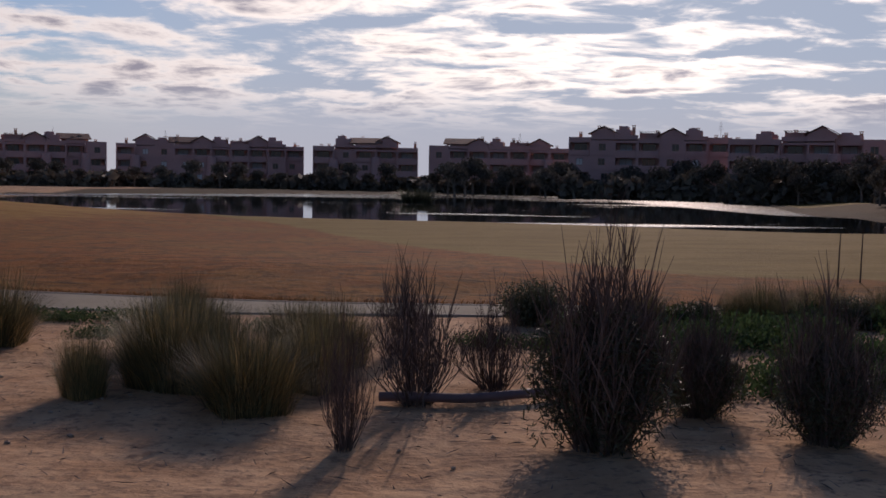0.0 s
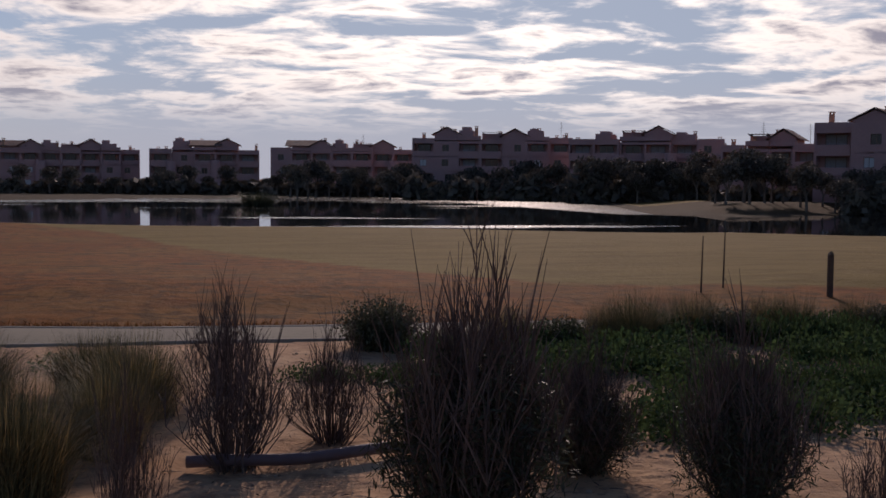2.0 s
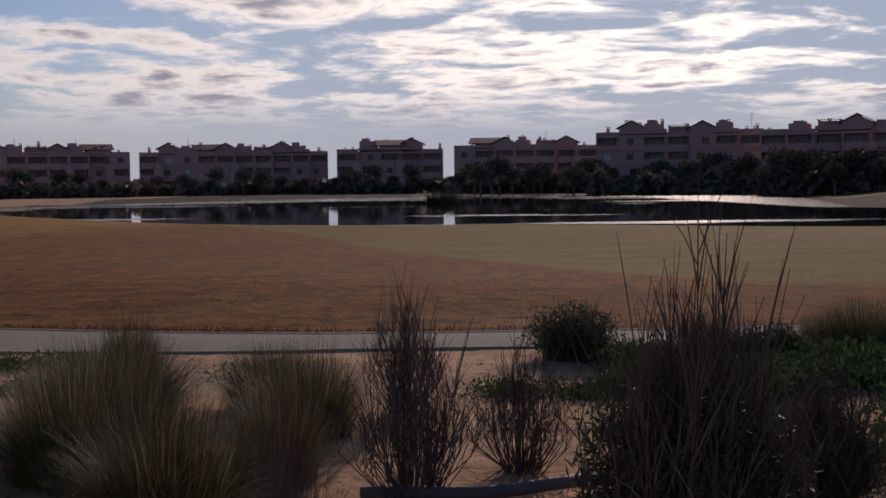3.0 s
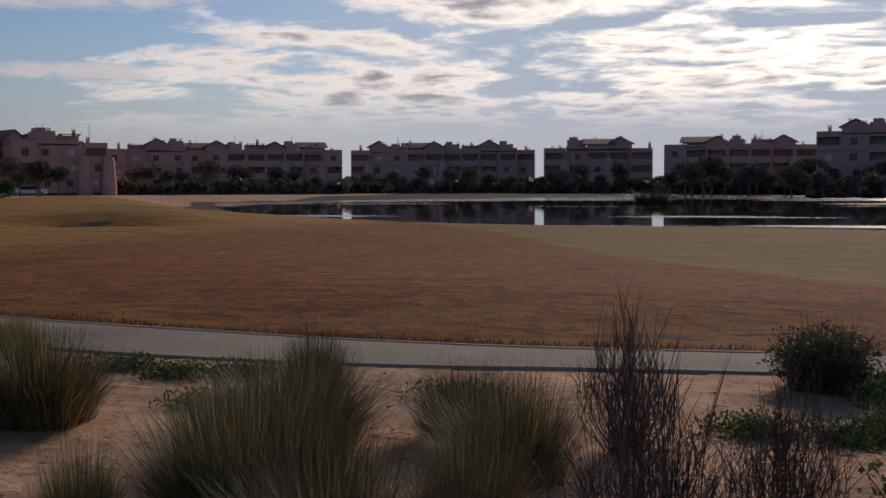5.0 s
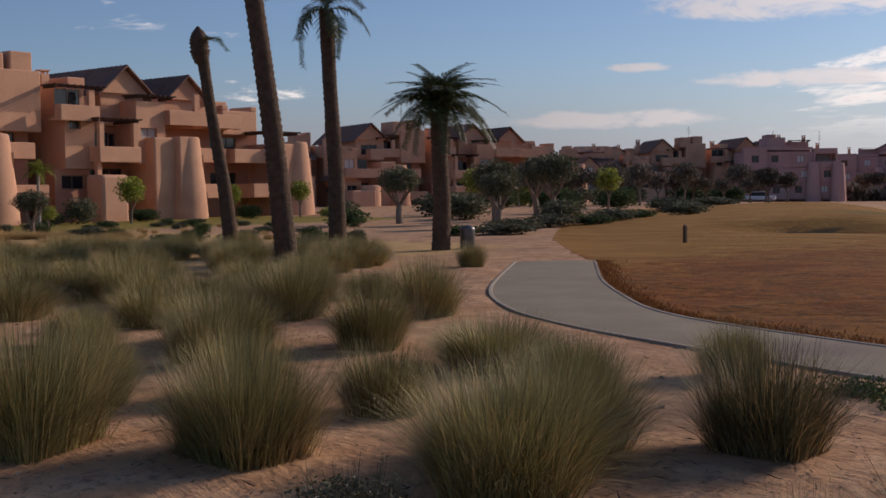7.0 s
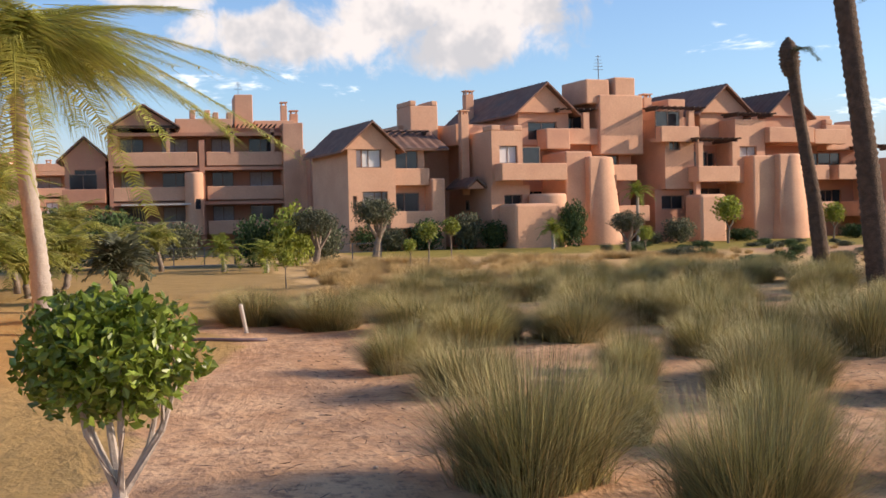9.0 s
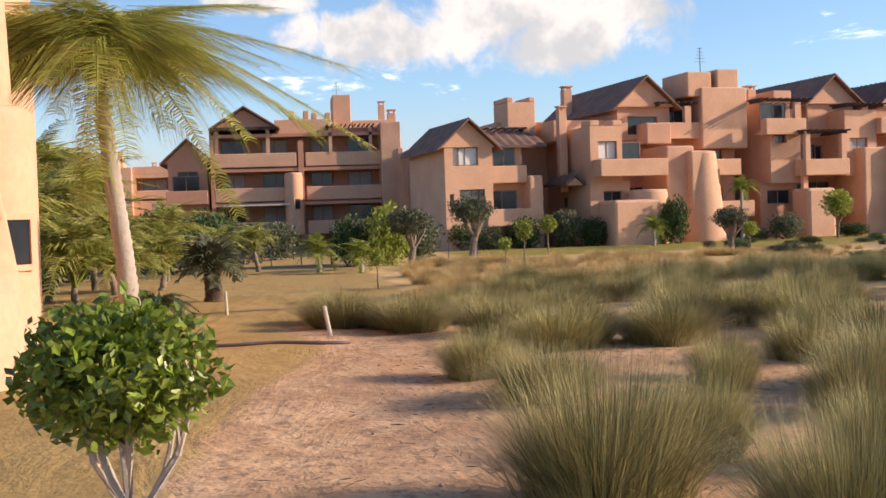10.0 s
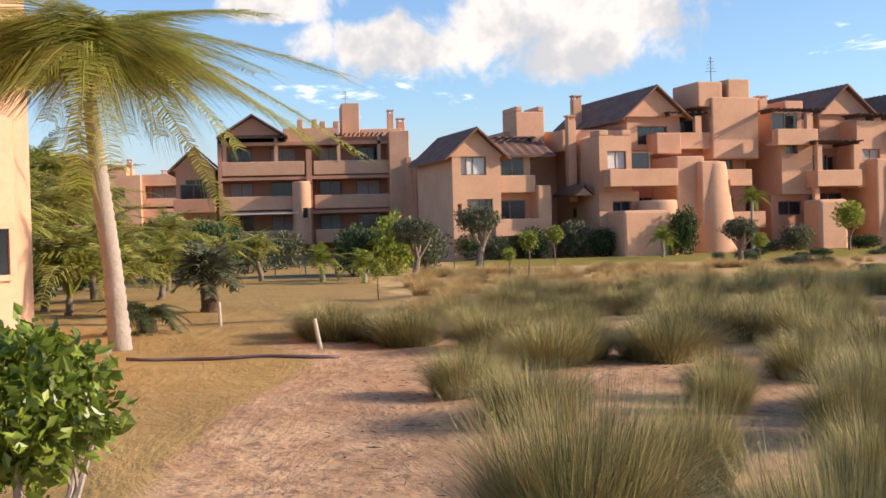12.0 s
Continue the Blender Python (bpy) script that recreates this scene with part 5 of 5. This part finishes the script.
# clipped round tree close to the walk
plant("round_tree", (("trunk", limbs_mesh("trunk", 1.75, 0.42, 6, 0.05, 21, GREYBARK, 0.5)), ("crown", leaves_mesh("crown", 4200, ball(0, 0, 1.62, 0.53, 0.53, 0.41), 0.044, 22, FICUS, 0.5, 1.7))),
      -7.74, 5.95, "small clipped ficus tree with a round glossy crown", "tree", "")
OLIVE_T = limbs_mesh("trunk", 2.6, 0.9, 5, 0.16, 31, BARK, 0.4)
OLIVE_C = leaves_mesh("crown", 4800, ball(0, 0, 2.25, 1.25, 1.25, 0.75), 0.06, 32, OLIVE, 0.35, 2.4)
for x, y, sc in ((-56.5, 13.2, 1.0), (-70.5, 18.7, 1.25), (-59.5, 30.6, 0.85), (-46.0, 52.0, 1.1), (-52.0, 58.0, 1.4), (-58, 55, 1.3), (-54, 66, 1.6), (-61, 72, 1.6)):
    plant("olive_tree", (("trunk", OLIVE_T), ("crown", OLIVE_C)), x, y, "grey-leaved olive tree with a twisted forked trunk", "tree", "olive trees", (sc, sc, sc), rnd.uniform(0, 6))
LOLLY_T = limbs_mesh("trunk", 1.3, 0.2, 3, 0.03, 41, BARK, 0.75)
LOLLY_C = leaves_mesh("crown", 700, ball(0, 0, 1.45, 0.42, 0.42, 0.42), 0.07, 42, LIME, 0.4, 1.6)
for x, y, sc in ((-50.8, 17.5, 1.2), (-60.5, 21.0, 1.3), (-40.5, 10.2, 0.75), (-49.5, 16.4, 0.8)):
    plant("lollipop_tree", (("trunk", LOLLY_T), ("crown", LOLLY_C)), x, y, "small round-headed clipped tree on a thin stem", "tree", "clipped small trees", (sc, sc, sc), rnd.uniform(0, 6))
LIME_T = limbs_mesh("trunk", 2.6, 0.7, 5, 0.08, 51, BARK, 0.4)
LIME_C = leaves_mesh("crown", 1500, ball(0, 0, 2.3, 1.1, 1.1, 1.0), 0.12, 52, LIME, 0.3, 1.8)
for x, y, sc in ((-78.0, 46.2, 1.1), (-79, 55.5, 0.9), (-66, 34.5, 0.5), (-80, 63, 1.0), (-74, 78, 1.3), (-84, 92, 1.5), (-70, 92, 1.3)):
    plant("small_tree", (("trunk", LIME_T), ("crown", LIME_C)), x, y, "small yellow-green leafy tree by the houses", "tree", "small garden trees", (sc, sc, sc), rnd.uniform(0, 6))
HEDGE_C = [leaves_mesh("foliage", 2600, ball(0, 0, 0.7, 1.1, 1.1, 0.85), 0.085, 61 + i, (OLIVE, HERB, LIME)[i], 0.2, 1.9) for i in range(3)]
def hedge(x, y, w, h, i=0):
    h = h * 0.7 if y > 40 else h
    plant("garden_shrub", (("foliage", HEDGE_C[i]),), x, y, "leafy garden shrub, dark in its depth", "shrub", "garden shrubs", (w / 2.0, w / 2.0, h / 1.5), rnd.uniform(0, 6))


# planting along the foot of the houses
for x, y, w, h, i in ((-82, 24.5, 2.6, 2.4, 1), (-81.6, 27.5, 2.4, 2.9, 0), (-81.4, 29.4, 2.2, 2.2, 1), (-80, 35.0, 2.2, 3.6, 1), (-80.5, 34.2, 1.6, 2.6, 2), (-81.5, 44.0, 2.6, 3.0, 0), (-81.5, 41.8, 2.0, 1.4, 0), (-82, 49.5, 2.6, 1.6, 1), (-81, 58.5, 2.4, 1.8, 1), (-83, 70, 3.2, 2.0, 0), (-80, 66, 2.0, 1.2, 2),
                      (-82, 22.0, 2.4, 1.8, 0), (-82.5, 20.0, 2.6, 2.2, 1), (-60.5, 12.6, 2.8, 3.3, 2), (-61.5, 10.9, 2.6, 2.8, 1), (-63.5, 14.5, 2.2, 2.2, 0), (-78, 14.5, 3.0, 2.2, 1), (-80, 16.8, 3.0, 2.6, 0), (-88, 18, 3, 3, 1),
                      (-62, 3.4, 3.4, 3.4, 1), (-60, 1.4, 3.0, 3.0, 0), (-66, 0.5, 3.4, 3.4, 1), (-70, 5.0, 3.0, 2.6, 0), (-72, 2.0, 3.2, 3.2, 1), (-76, 7.0, 3.0, 2.6, 0), (-55, -2.0, 3.0, 2.6, 1), (-46, -2.2, 2.6, 2.0, 1), (-50, -4.5, 3.0, 2.6, 0), (-44, -4.2, 2.6, 2.2, 1),
                      (-39.5, 45.8, 3.2, 0.9, 0), (-42.0, 49.0, 3.4, 1.1, 0), (-43.6, 53.7, 3.2, 1.2, 0), (-43.5, 57.3, 3.0, 0.9, 1), (-45.0, 61.0, 3.4, 1.2, 0), (-46.6, 65.5, 3.0, 0.9, 1), (-40.5, 43.6, 2.4, 0.8, 1), (-45.5, 69.5, 3.6, 1.4, 0), (-50, 62, 3.4, 2.2, 0), (-56, 49, 3, 1.8, 1), (-60, 63, 4, 3, 0), (-66, 80, 5, 3.4, 1), (-70, 70, 4.6, 3.0, 0), (-74, 98, 5, 3.6, 1), (-60, 88, 4.4, 2.0, 0), (-84, 86, 4, 3, 0), (-92, 100, 5, 3.4, 1), (-100, 112, 5, 3.6, 2), (-90, 120, 6, 3.6, 0), (-80, 128, 5, 3.2, 1), (-104, 128, 6, 3.6, 0), (-94, 140, 6, 4, 1), (-70, 110, 5, 1.6, 0), (-112, 150, 6, 4, 0), (-104, 165, 6, 4, 1)):
    hedge(x, y, w, h, i)
# low scrub on the bare ground before the houses
for _ in range(46):
    x, y = rnd.uniform(-76, -36), rnd.uniform(30, 52)
    if y > -0.62 * x + 13:
        continue
    hedge(x, y, rnd.uniform(0.7, 1.8), rnd.uniform(0.3, 0.7), rnd.randrange(2))
# leaf colour lifted and browned to carry the haze over the far shore
FARLEAF_HAZED = material("far-shore leaf paled by haze", (0.12, 0.10, 0.075), (0.18, 0.145, 0.10), 0.3, 0.75, 0.0, 0, island=0.4, objrand=0.3, trans=0.15)


# far shore thickets, one joined mass a stretch
def thicket(az0, az1, d, h, seed, mat=None):
    r = np.random.RandomState(seed)
    v, f = [], []
    n = int((az1 - az0) * 420)
    for i in range(n):
        az = radians(r.uniform(az0, az1))
        dd = d + r.uniform(-4, 4)
        lump = 0.55 + 0.45 * math.sin(math.degrees(az) * 4.1 + seed) * math.sin(math.degrees(az) * 1.7)
        c = np.array((-math.sin(az) * dd, math.cos(az) * dd, -1.1 + h * (0.35 + 0.65 * lump) * r.uniform(0.0, 1.0)))
        a, b = r.normal(size=3) * 0.42, r.normal(size=3) * 0.42
        q = len(v)
        v += [tuple(c - a), tuple(c + b), tuple(c + a), tuple(c - b)]
        f += [(q, q + 1, q + 2, q + 3)]
    ob = raw("far_thicket", v, f, mat or FARLEAF_HAZED)
    tagged(ob, "dark thicket of shrubs along the far lake shore", "shrubs", "far shore thickets", "stuff")


for i, (a, b, d, h) in enumerate(((16, 32, 236, 3.4), (6, 17, 244, 3.2), (0, 7, 236, 3.3), (-7, 1, 228, 3.6), (-15, -6, 203, 4.2), (-22, -14, 186, 4.4), (-28, -21, 158, 3.4), (-40, -27, 138, 3.4))):
    thicket(a, b, d, h, 200 + i)
SHORE_ROW = []
for a0, a1, d, count, size in ((30, 1, 240, 30, 0.95), (1, -14, 208, 30, 1.15), (-14, -22, 188, 20, 1.25), (-21, -39, 140, 34, 1.05), (42, 29, 150, 22, 0.85)):
    for i in range(count):
        az, dd = radians(a0 + (a1 - a0) * (i + rnd.uniform(0.1, 0.9)) / count), d + rnd.uniform(-7, 7)
        if min(abs(math.degrees(az) - g) for g in (16.1, 6.85, 1.2)) < 0.8:
            continue
        SHORE_ROW.append((-math.sin(az) * dd, math.cos(az) * dd, size * rnd.uniform(0.7, 1.3)))
for g in (16.1, 6.85, 1.2):
    for off, sc in ((-0.3, 0.72), (0.3, 0.66)):
        SHORE_ROW.append((-math.sin(radians(g + off)) * 238, math.cos(radians(g + off)) * 238, sc))
SHORE_T = limbs_mesh("trunk", 4.2, 1.2, 5, 0.14, 71, BARK, 0.4)
SHORE_C = leaves_mesh("crown", 1300, ball(0, 0, 3.6, 1.9, 1.9, 1.4), 0.2, 72, FARLEAF_HAZED, 0.3, 1.8)
for x, y, sc in ((62, 168, 1.2), (67, 160, 1.1), (72, 150, 1.2), (78, 150, 1.0), (84, 146, 1.3), (56, 178, 1.3), (92, 140, 1.2), (-88, 210, 1.4)) + tuple(SHORE_ROW):
    plant("shore_tree", (("trunk", SHORE_T), ("crown", SHORE_C)), x, y, "dark spreading tree on the far bank", "tree", "far bank trees", (sc, sc, sc), rnd.uniform(0, 6))
# reeds on a small island
plant("reed_clump", (("tuft", blades_mesh("tuft", 900, 7.0, 1.8, 73, DARKLEAF, 0.8, 0.05)),), -3.2, 150, "dark reed clump standing in the lake", "reeds", "", z=-1.15)
# lone sparse tree at the edge of the lawn
plant("sparse_tree", (("trunk", limbs_mesh("trunk", 6.2, 1.5, 6, 0.12, 74, BARK, 0.5)), ("crown", leaves_mesh("crown", 420, ball(0, 0, 4.9, 1.8, 1.8, 1.6), 0.12, 75, LIME, 0.2, 1.6)),
                      ("low_leaves", leaves_mesh("low_leaves", 60, ball(-0.8, 0, 2.6, 1.0, 0.8, 1.2), 0.1, 76, LIME, 0.1, 1.6))), 19.1, 30.8, "sparse half-bare tree with a few yellow leaves", "tree", "")

# palm thicket beside the near house
THICKLEAF = material("olive-yellow palm leaflet", (0.23, 0.23, 0.05), (0.36, 0.32, 0.09), 3.0, 0.5, 0.0, 0, island=0.4, objrand=0.15, trans=0.3)
FAN = [frond_mesh("frond", 2.1, 95 + i, (THICKLEAF, QUEEN)[i % 2], 0.75, 0.5, 34, 0.55, 0.024, 0.95) for i in range(4)]
for i, (x, y, h, n, sc) in enumerate(((-38.5, 0.6, 0.6, 16, 1.5), (-41.0, -0.6, 2.0, 16, 1.5), (-43.5, 1.2, 1.2, 14, 1.3), (-47.0, 0.0, 2.6, 16, 1.5), (-52.0, 2.2, 1.4, 14, 1.3), (-36.5, -1.2, 1.6, 20, 1.5), (-49, -2.0, 3.6, 18, 1.6), (-44.5, -3.0, 3.2, 18, 1.5), (-39.8, -2.6, 2.6, 18, 1.4), (-52.5, -3.4, 3.4, 18, 1.5), (-40.2, 1.9, 0.5, 18, 1.1), (-45.2, 2.6, 0.6, 16, 1.1), (-56.0, 4.2, 0.8, 12, 1.1), (-58.5, 6.0, 1.0, 12, 1.0))):
    palm(x, y, (rnd.uniform(-.2, .2), rnd.uniform(-.2, .2), h), (0.13, 0.12, 0.11, 0.10), (FAN, n), "broad-leaved palm in a dense sunlit thicket", BARK, 300 + i, "thicket palms", (0.35, 1.5), name="thicket_palm", scale=sc)
DATEBLUE = [frond_mesh("frond", 0.9, 98 + i, OLIVE, 0.35, 0.45, 14, 0.25, 0.035, 0.5) for i in range(2)]
palm(-37.0, 4.9, (0, 0, 1.0), (0.28, 0.26, 0.25, 0.22), (DATEBLUE, 26), "short silver-blue fan palm on a stout trunk", PALMBARK, 320, "", (-0.3, 1.3), name="fan_palm", scale=1.3)
palm(-30.3, 3.9, (0, 0, 0.35), (0.22, 0.22, 0.21, 0.2), (DATE, 20), "low dark cycad with a flat crown", PALMBARK, 321, "", (-0.1, 0.7), name="cycad", scale=0.62)
for i, (x, y, h) in enumerate(((-55.5, 8.8, 0.9), (-53.5, 10.6, 0.7), (-74.0, 37.4, 3.6), (-76, 32, 1.2))):
    palm(x, y, (0.1, 0, h), (0.13, 0.11, 0.10, 0.10), (SMALLF, 14), "young garden palm with yellow-green fronds", GREYBARK, 330 + i, "young palms", (-0.2, 1.3), name="young_palm", scale=1.2)

# ---- small things ----
def stake(x, y, h, lean):
    bm = bmesh.new()
    bmesh.ops.create_cone(bm, cap_ends=True, segments=10, radius1=0.045, radius2=0.04, depth=h + 0.2, matrix=Matrix.Translation((0, 0, (h - 0.2) / 2)))
    bmesh.ops.bevel(bm, geom=[e for e in bm.edges if e.calc_face_angle(0) > 1.0], offset=0.01, segments=1, affect="EDGES")
    ob = part("stake", bm, PALEWOOD)
    ob.matrix_basis = Matrix.Translation((x, y, height(x, y))) @ Matrix.Rotation(radians(lean), 4, "X")
    tagged(ob, "short pale weathered stake leaning in the lawn", "stake", "marker stakes")


stake(-24.9, 7.8, 0.6, 10)
stake(-32.0, 5.5, 0.62, 2)


def post(x, y, h, w, label):
    bm = bmesh.new()
    box(bm, -w / 2, w / 2, -w / 2, w / 2, -0.2, h, 0.015)
    bmesh.ops.create_cone(bm, cap_ends=True, segments=4, radius1=w * 0.72, radius2=w * 0.2, depth=0.06, matrix=Matrix.Translation((0, 0, h + 0.03)) @ Matrix.Rotation(radians(45), 4, "Z"))
    ob = part("marker_post", bm, POSTWOOD)
    ob.matrix_basis = pose(x, y, height(x, y))
    tagged(ob, label, "post", "wooden marker posts")


post(-25.8, 41.2, 0.62, 0.13, "short dark wooden marker post on the lawn")
post(11.16, 22.5, 0.85, 0.10, "weathered wooden marker post by the path")
for x, y, h in ((8.7, 23.1, 1.15), (9.4, 23.7, 1.2)):
    v, f = [], []
    tube(v, f, ((0, 0, -0.1), (0.01, 0, h * .5), (0.03, 0.02, h)), (0.02, 0.016, 0.01), 6)
    ob = raw("cane", v, f, POSTWOOD)
    ob.matrix_basis = pose(x, y, height(x, y))
    tagged(ob, "thin upright cane stuck in the ground", "cane", "thin canes")
# irrigation pipe lying on the sand
v, f = [], []
tube(v, f, [(-0.42 + 0.2 * i, 10.35 - 0.03 * math.sin(i * 0.5) + 0.004 * i * i, 0.05 + 0.012 * math.sin(i)) for i in range(11)], [0.05] * 11, 10)
tagged(raw("irrigation_pipe", v, f, PIPE, smooth=True), "dusty violet irrigation pipe lying on the sand", "pipe")
# thin hose across the lawn, ending by the stake
v, f = [], []
tube(v, f, [(-24.4 + 0.075 * i + 0.07 * math.sin(i * 1.3), 4.2 + 0.30 * i, height(-24.4 + 0.075 * i, 4.2 + 0.30 * i) + 0.03) for i in range(14)], [0.035] * 14, 8)
tagged(raw("garden_hose", v, f, PIPE, smooth=True), "thin dark hose lying across the dry lawn", "hose")
# litter bin by the full-crowned palm
bin_ob = thing("litter_bin", pose(-31.4, 35.2, height(-31.4, 35.2)), "dark round-topped litter bin beside the palm", "bin")
bm = bmesh.new()
bmesh.ops.create_cone(bm, cap_ends=True, segments=20, radius1=0.27, radius2=0.29, depth=0.7, matrix=Matrix.Translation((0, 0, 0.35)))
part("body", bm, METAL, bin_ob, smooth=False)
bm = bmesh.new()
bmesh.ops.create_uvsphere(bm, u_segments=20, v_segments=8, radius=0.3, matrix=Matrix.Translation((0, 0, 0.72)) @ Matrix.Diagonal((1, 1, 0.6, 1)))
part("lid", bm, METAL, bin_ob, "domed dark lid", True)
# low railing and pale edging before the left house
rail = thing("railing", pose(-64, 0, height(-64, 8)), "low dark metal railing along a pale path edge", "railing")
for i in range(9):
    boxpart("post", (-0.03, 0.03, 5.0 + i * 1.6, 5.06 + i * 1.6, 0, 1.0), METAL, rail)
for z in (0.5, 0.97):
    boxpart("rail", (-0.02, 0.02, 5.0, 17.9, z, z + 0.04), METAL, rail)
edge = boxpart("garden_edging", (-63.2, -62.6, -6.0, 19.0, -0.1, 0.1), CONCRETE, None, bevel=0.02)
tagged(edge, "pale concrete garden path edging", "edging", kind="structure")


def car(x, y, turn, mat, label):
    o = thing("parked_car", pose(x, y, height(x, y), 0, 0, turn), label, "car", "parked cars")
    bm = bmesh.new()
    box(bm, -2.1, 2.1, -0.85, 0.85, 0.35, 0.95, 0.14)
    b = part("body", bm, mat, o)
    bm = bmesh.new()
    box(bm, -1.4, 1.1, -0.75, 0.75, 0.9, 1.5, 0.2)
    part("cabin", bm, GLASS, o)
    boxpart("cabin_roof", (-1.1, 0.8, -0.66, 0.66, 1.49, 1.54), mat, b)
    for px in (-1.3, 1.3):
        for py in (-0.86, 0.66):
            bm = bmesh.new()
            bmesh.ops.create_cone(bm, cap_ends=True, segments=14, radius1=0.32, radius2=0.32, depth=0.2, matrix=Matrix.Translation((px, py + 0.1, 0.32)) @ Matrix.Rotation(radians(90), 4, "X"))
            part("wheel", bm, METAL, o)


for x, y, turn in ((-90.5, 143.5, 20), (-87.0, 147.0, 30)):
    car(x, y, turn, WHITE, "small white car parked before the far houses")

# loose stones and crumbs of soil on the sand
PEB = []
for i in range(4):
    bm = bmesh.new()
    bmesh.ops.create_icosphere(bm, subdivisions=1, radius=0.5)
    for q in bm.verts:
        q.co *= rnd.uniform(0.7, 1.2)
        q.co.z *= 0.6
    me = bpy.data.meshes.new("stone")
    bm.to_mesh(me)
    bm.free()
    me.materials.append(STONE)
    PEB.append(me)
for _ in range(260):
    x, y = rnd.uniform(-20, 7), rnd.uniform(7.5, 17)
    if x < -11 and y > 12:
        continue
    ob = new("stone", PEB[rnd.randrange(4)])
    sz = rnd.uniform(0.02, 0.07)
    ob.matrix_basis = Matrix.LocRotScale((x, y, height(x, y) + sz * 0.15), Euler((0, 0, rnd.uniform(0, 6))), (sz, sz * rnd.uniform(0.7, 1.2), sz))
    tagged(ob, "small pale loose stone on sandy soil", "stone", "loose stones")

# dry twigs and leaf litter scattered on the sand
rl = np.random.RandomState(77)
spot = np.stack([rl.uniform(-24, 8, 2600), rl.uniform(6.5, 17.3, 2600)], 1)
spot = spot[~((spot[:, 0] < -8) & (spot[:, 1] < 0.25 * (-spot[:, 0] - 8) + 5.5))]
spot_z = ground_height(spot[:, 0], spot[:, 1]) + 0.012
v, f = [], []
for (x, y), z in zip(spot.tolist(), spot_z.tolist()):
    an, ln, wd = rl.uniform(0, 6.283), rl.uniform(0.03, 0.22), rl.uniform(0.003, 0.009)
    dx, dy, q = math.cos(an), math.sin(an), len(v)
    v += [(x - dx * ln / 2 - dy * wd, y - dy * ln / 2 + dx * wd, z), (x - dx * ln / 2 + dy * wd, y - dy * ln / 2 - dx * wd, z), (x + dx * ln / 2, y + dy * ln / 2, z + rl.uniform(0, 0.04)), (x, y, z + 0.012)]
    f += [(q, q + 1, q + 3), (q + 1, q + 2, q + 3), (q + 2, q, q + 3)]
tagged(raw("twig_litter", v, f, TWIG), "dry twigs and leaf litter scattered on sand", "litter", kind="stuff")

for x, y, w, h in ((6.4, 17.3, 1.2, 0.75), (7.6, 17.4, 1.0, 0.7), (5.0, 17.2, 0.7, 0.6), (11.7, 17.6, 1.3, 0.8), (13.6, 18.0, 1.4, 0.8), (9.1, 17.5, 0.9, 0.65), (3.4, 16.6, 1.0, 0.7), (5.4, 16.9, 1.1, 0.8), (7.9, 17.0, 1.1, 0.75), (10.8, 17.1, 1.2, 0.8), (12.4, 17.0, 1.2, 0.7), (-8.0, 16.6, 1.0, 0.7)):
    tussock(x, y, w, h)
for _ in range(22):
    x, y = rnd.uniform(2.6, 14), rnd.uniform(15.6, 17.2)
    plant("herb_patch", (("foliage", HERBS[rnd.randrange(3)]),), x, y, "patch of low dark green herbs on sand", "herbs", "herb patches", (0.9, 0.8, rnd.uniform(1.4, 2.0)), rnd.uniform(0, 6))

# ragged grass lip where the lawn meets the path
LAWNBLADE = material("dormant lawn blade", (0.22, 0.075, 0.016), (0.34, 0.14, 0.03), 3.0, 0.8, 0.0, 0, island=0.4, trans=0.1)
rl = np.random.RandomState(78)
edge_line = smooth_line(PATH_FAR, 400)
pick = rl.randint(90, 398, 9000)
along = edge_line[pick + 1] - edge_line[pick]
out = np.stack([along[:, 1], -along[:, 0]], 1) / np.hypot(along[:, 0], along[:, 1])[:, None]
foot = edge_line[pick] + along * rl.uniform(size=(9000, 1)) + out * (np.abs(rl.normal(size=(9000, 1))) * 0.25 + 0.03)
foot_z = ground_height(foot[:, 0], foot[:, 1]) - 0.01
v, f = [], []
for (x, y), z in zip(foot.tolist(), foot_z.tolist()):
    an, hh = rl.uniform(0, 6.283), rl.uniform(0.03, 0.11)
    dx, dy, q = math.cos(an) * 0.011, math.sin(an) * 0.011, len(v)
    v += [(x - dx, y - dy, z), (x + dx, y + dy, z), (x + rl.normal() * 0.05, y + rl.normal() * 0.05, z + hh)]
    f += [(q, q + 1, q + 2)]
tagged(raw("lawn_grass", v, f, LAWNBLADE), "short dormant brown grass along the lawn's ragged edge", "grass", kind="stuff")
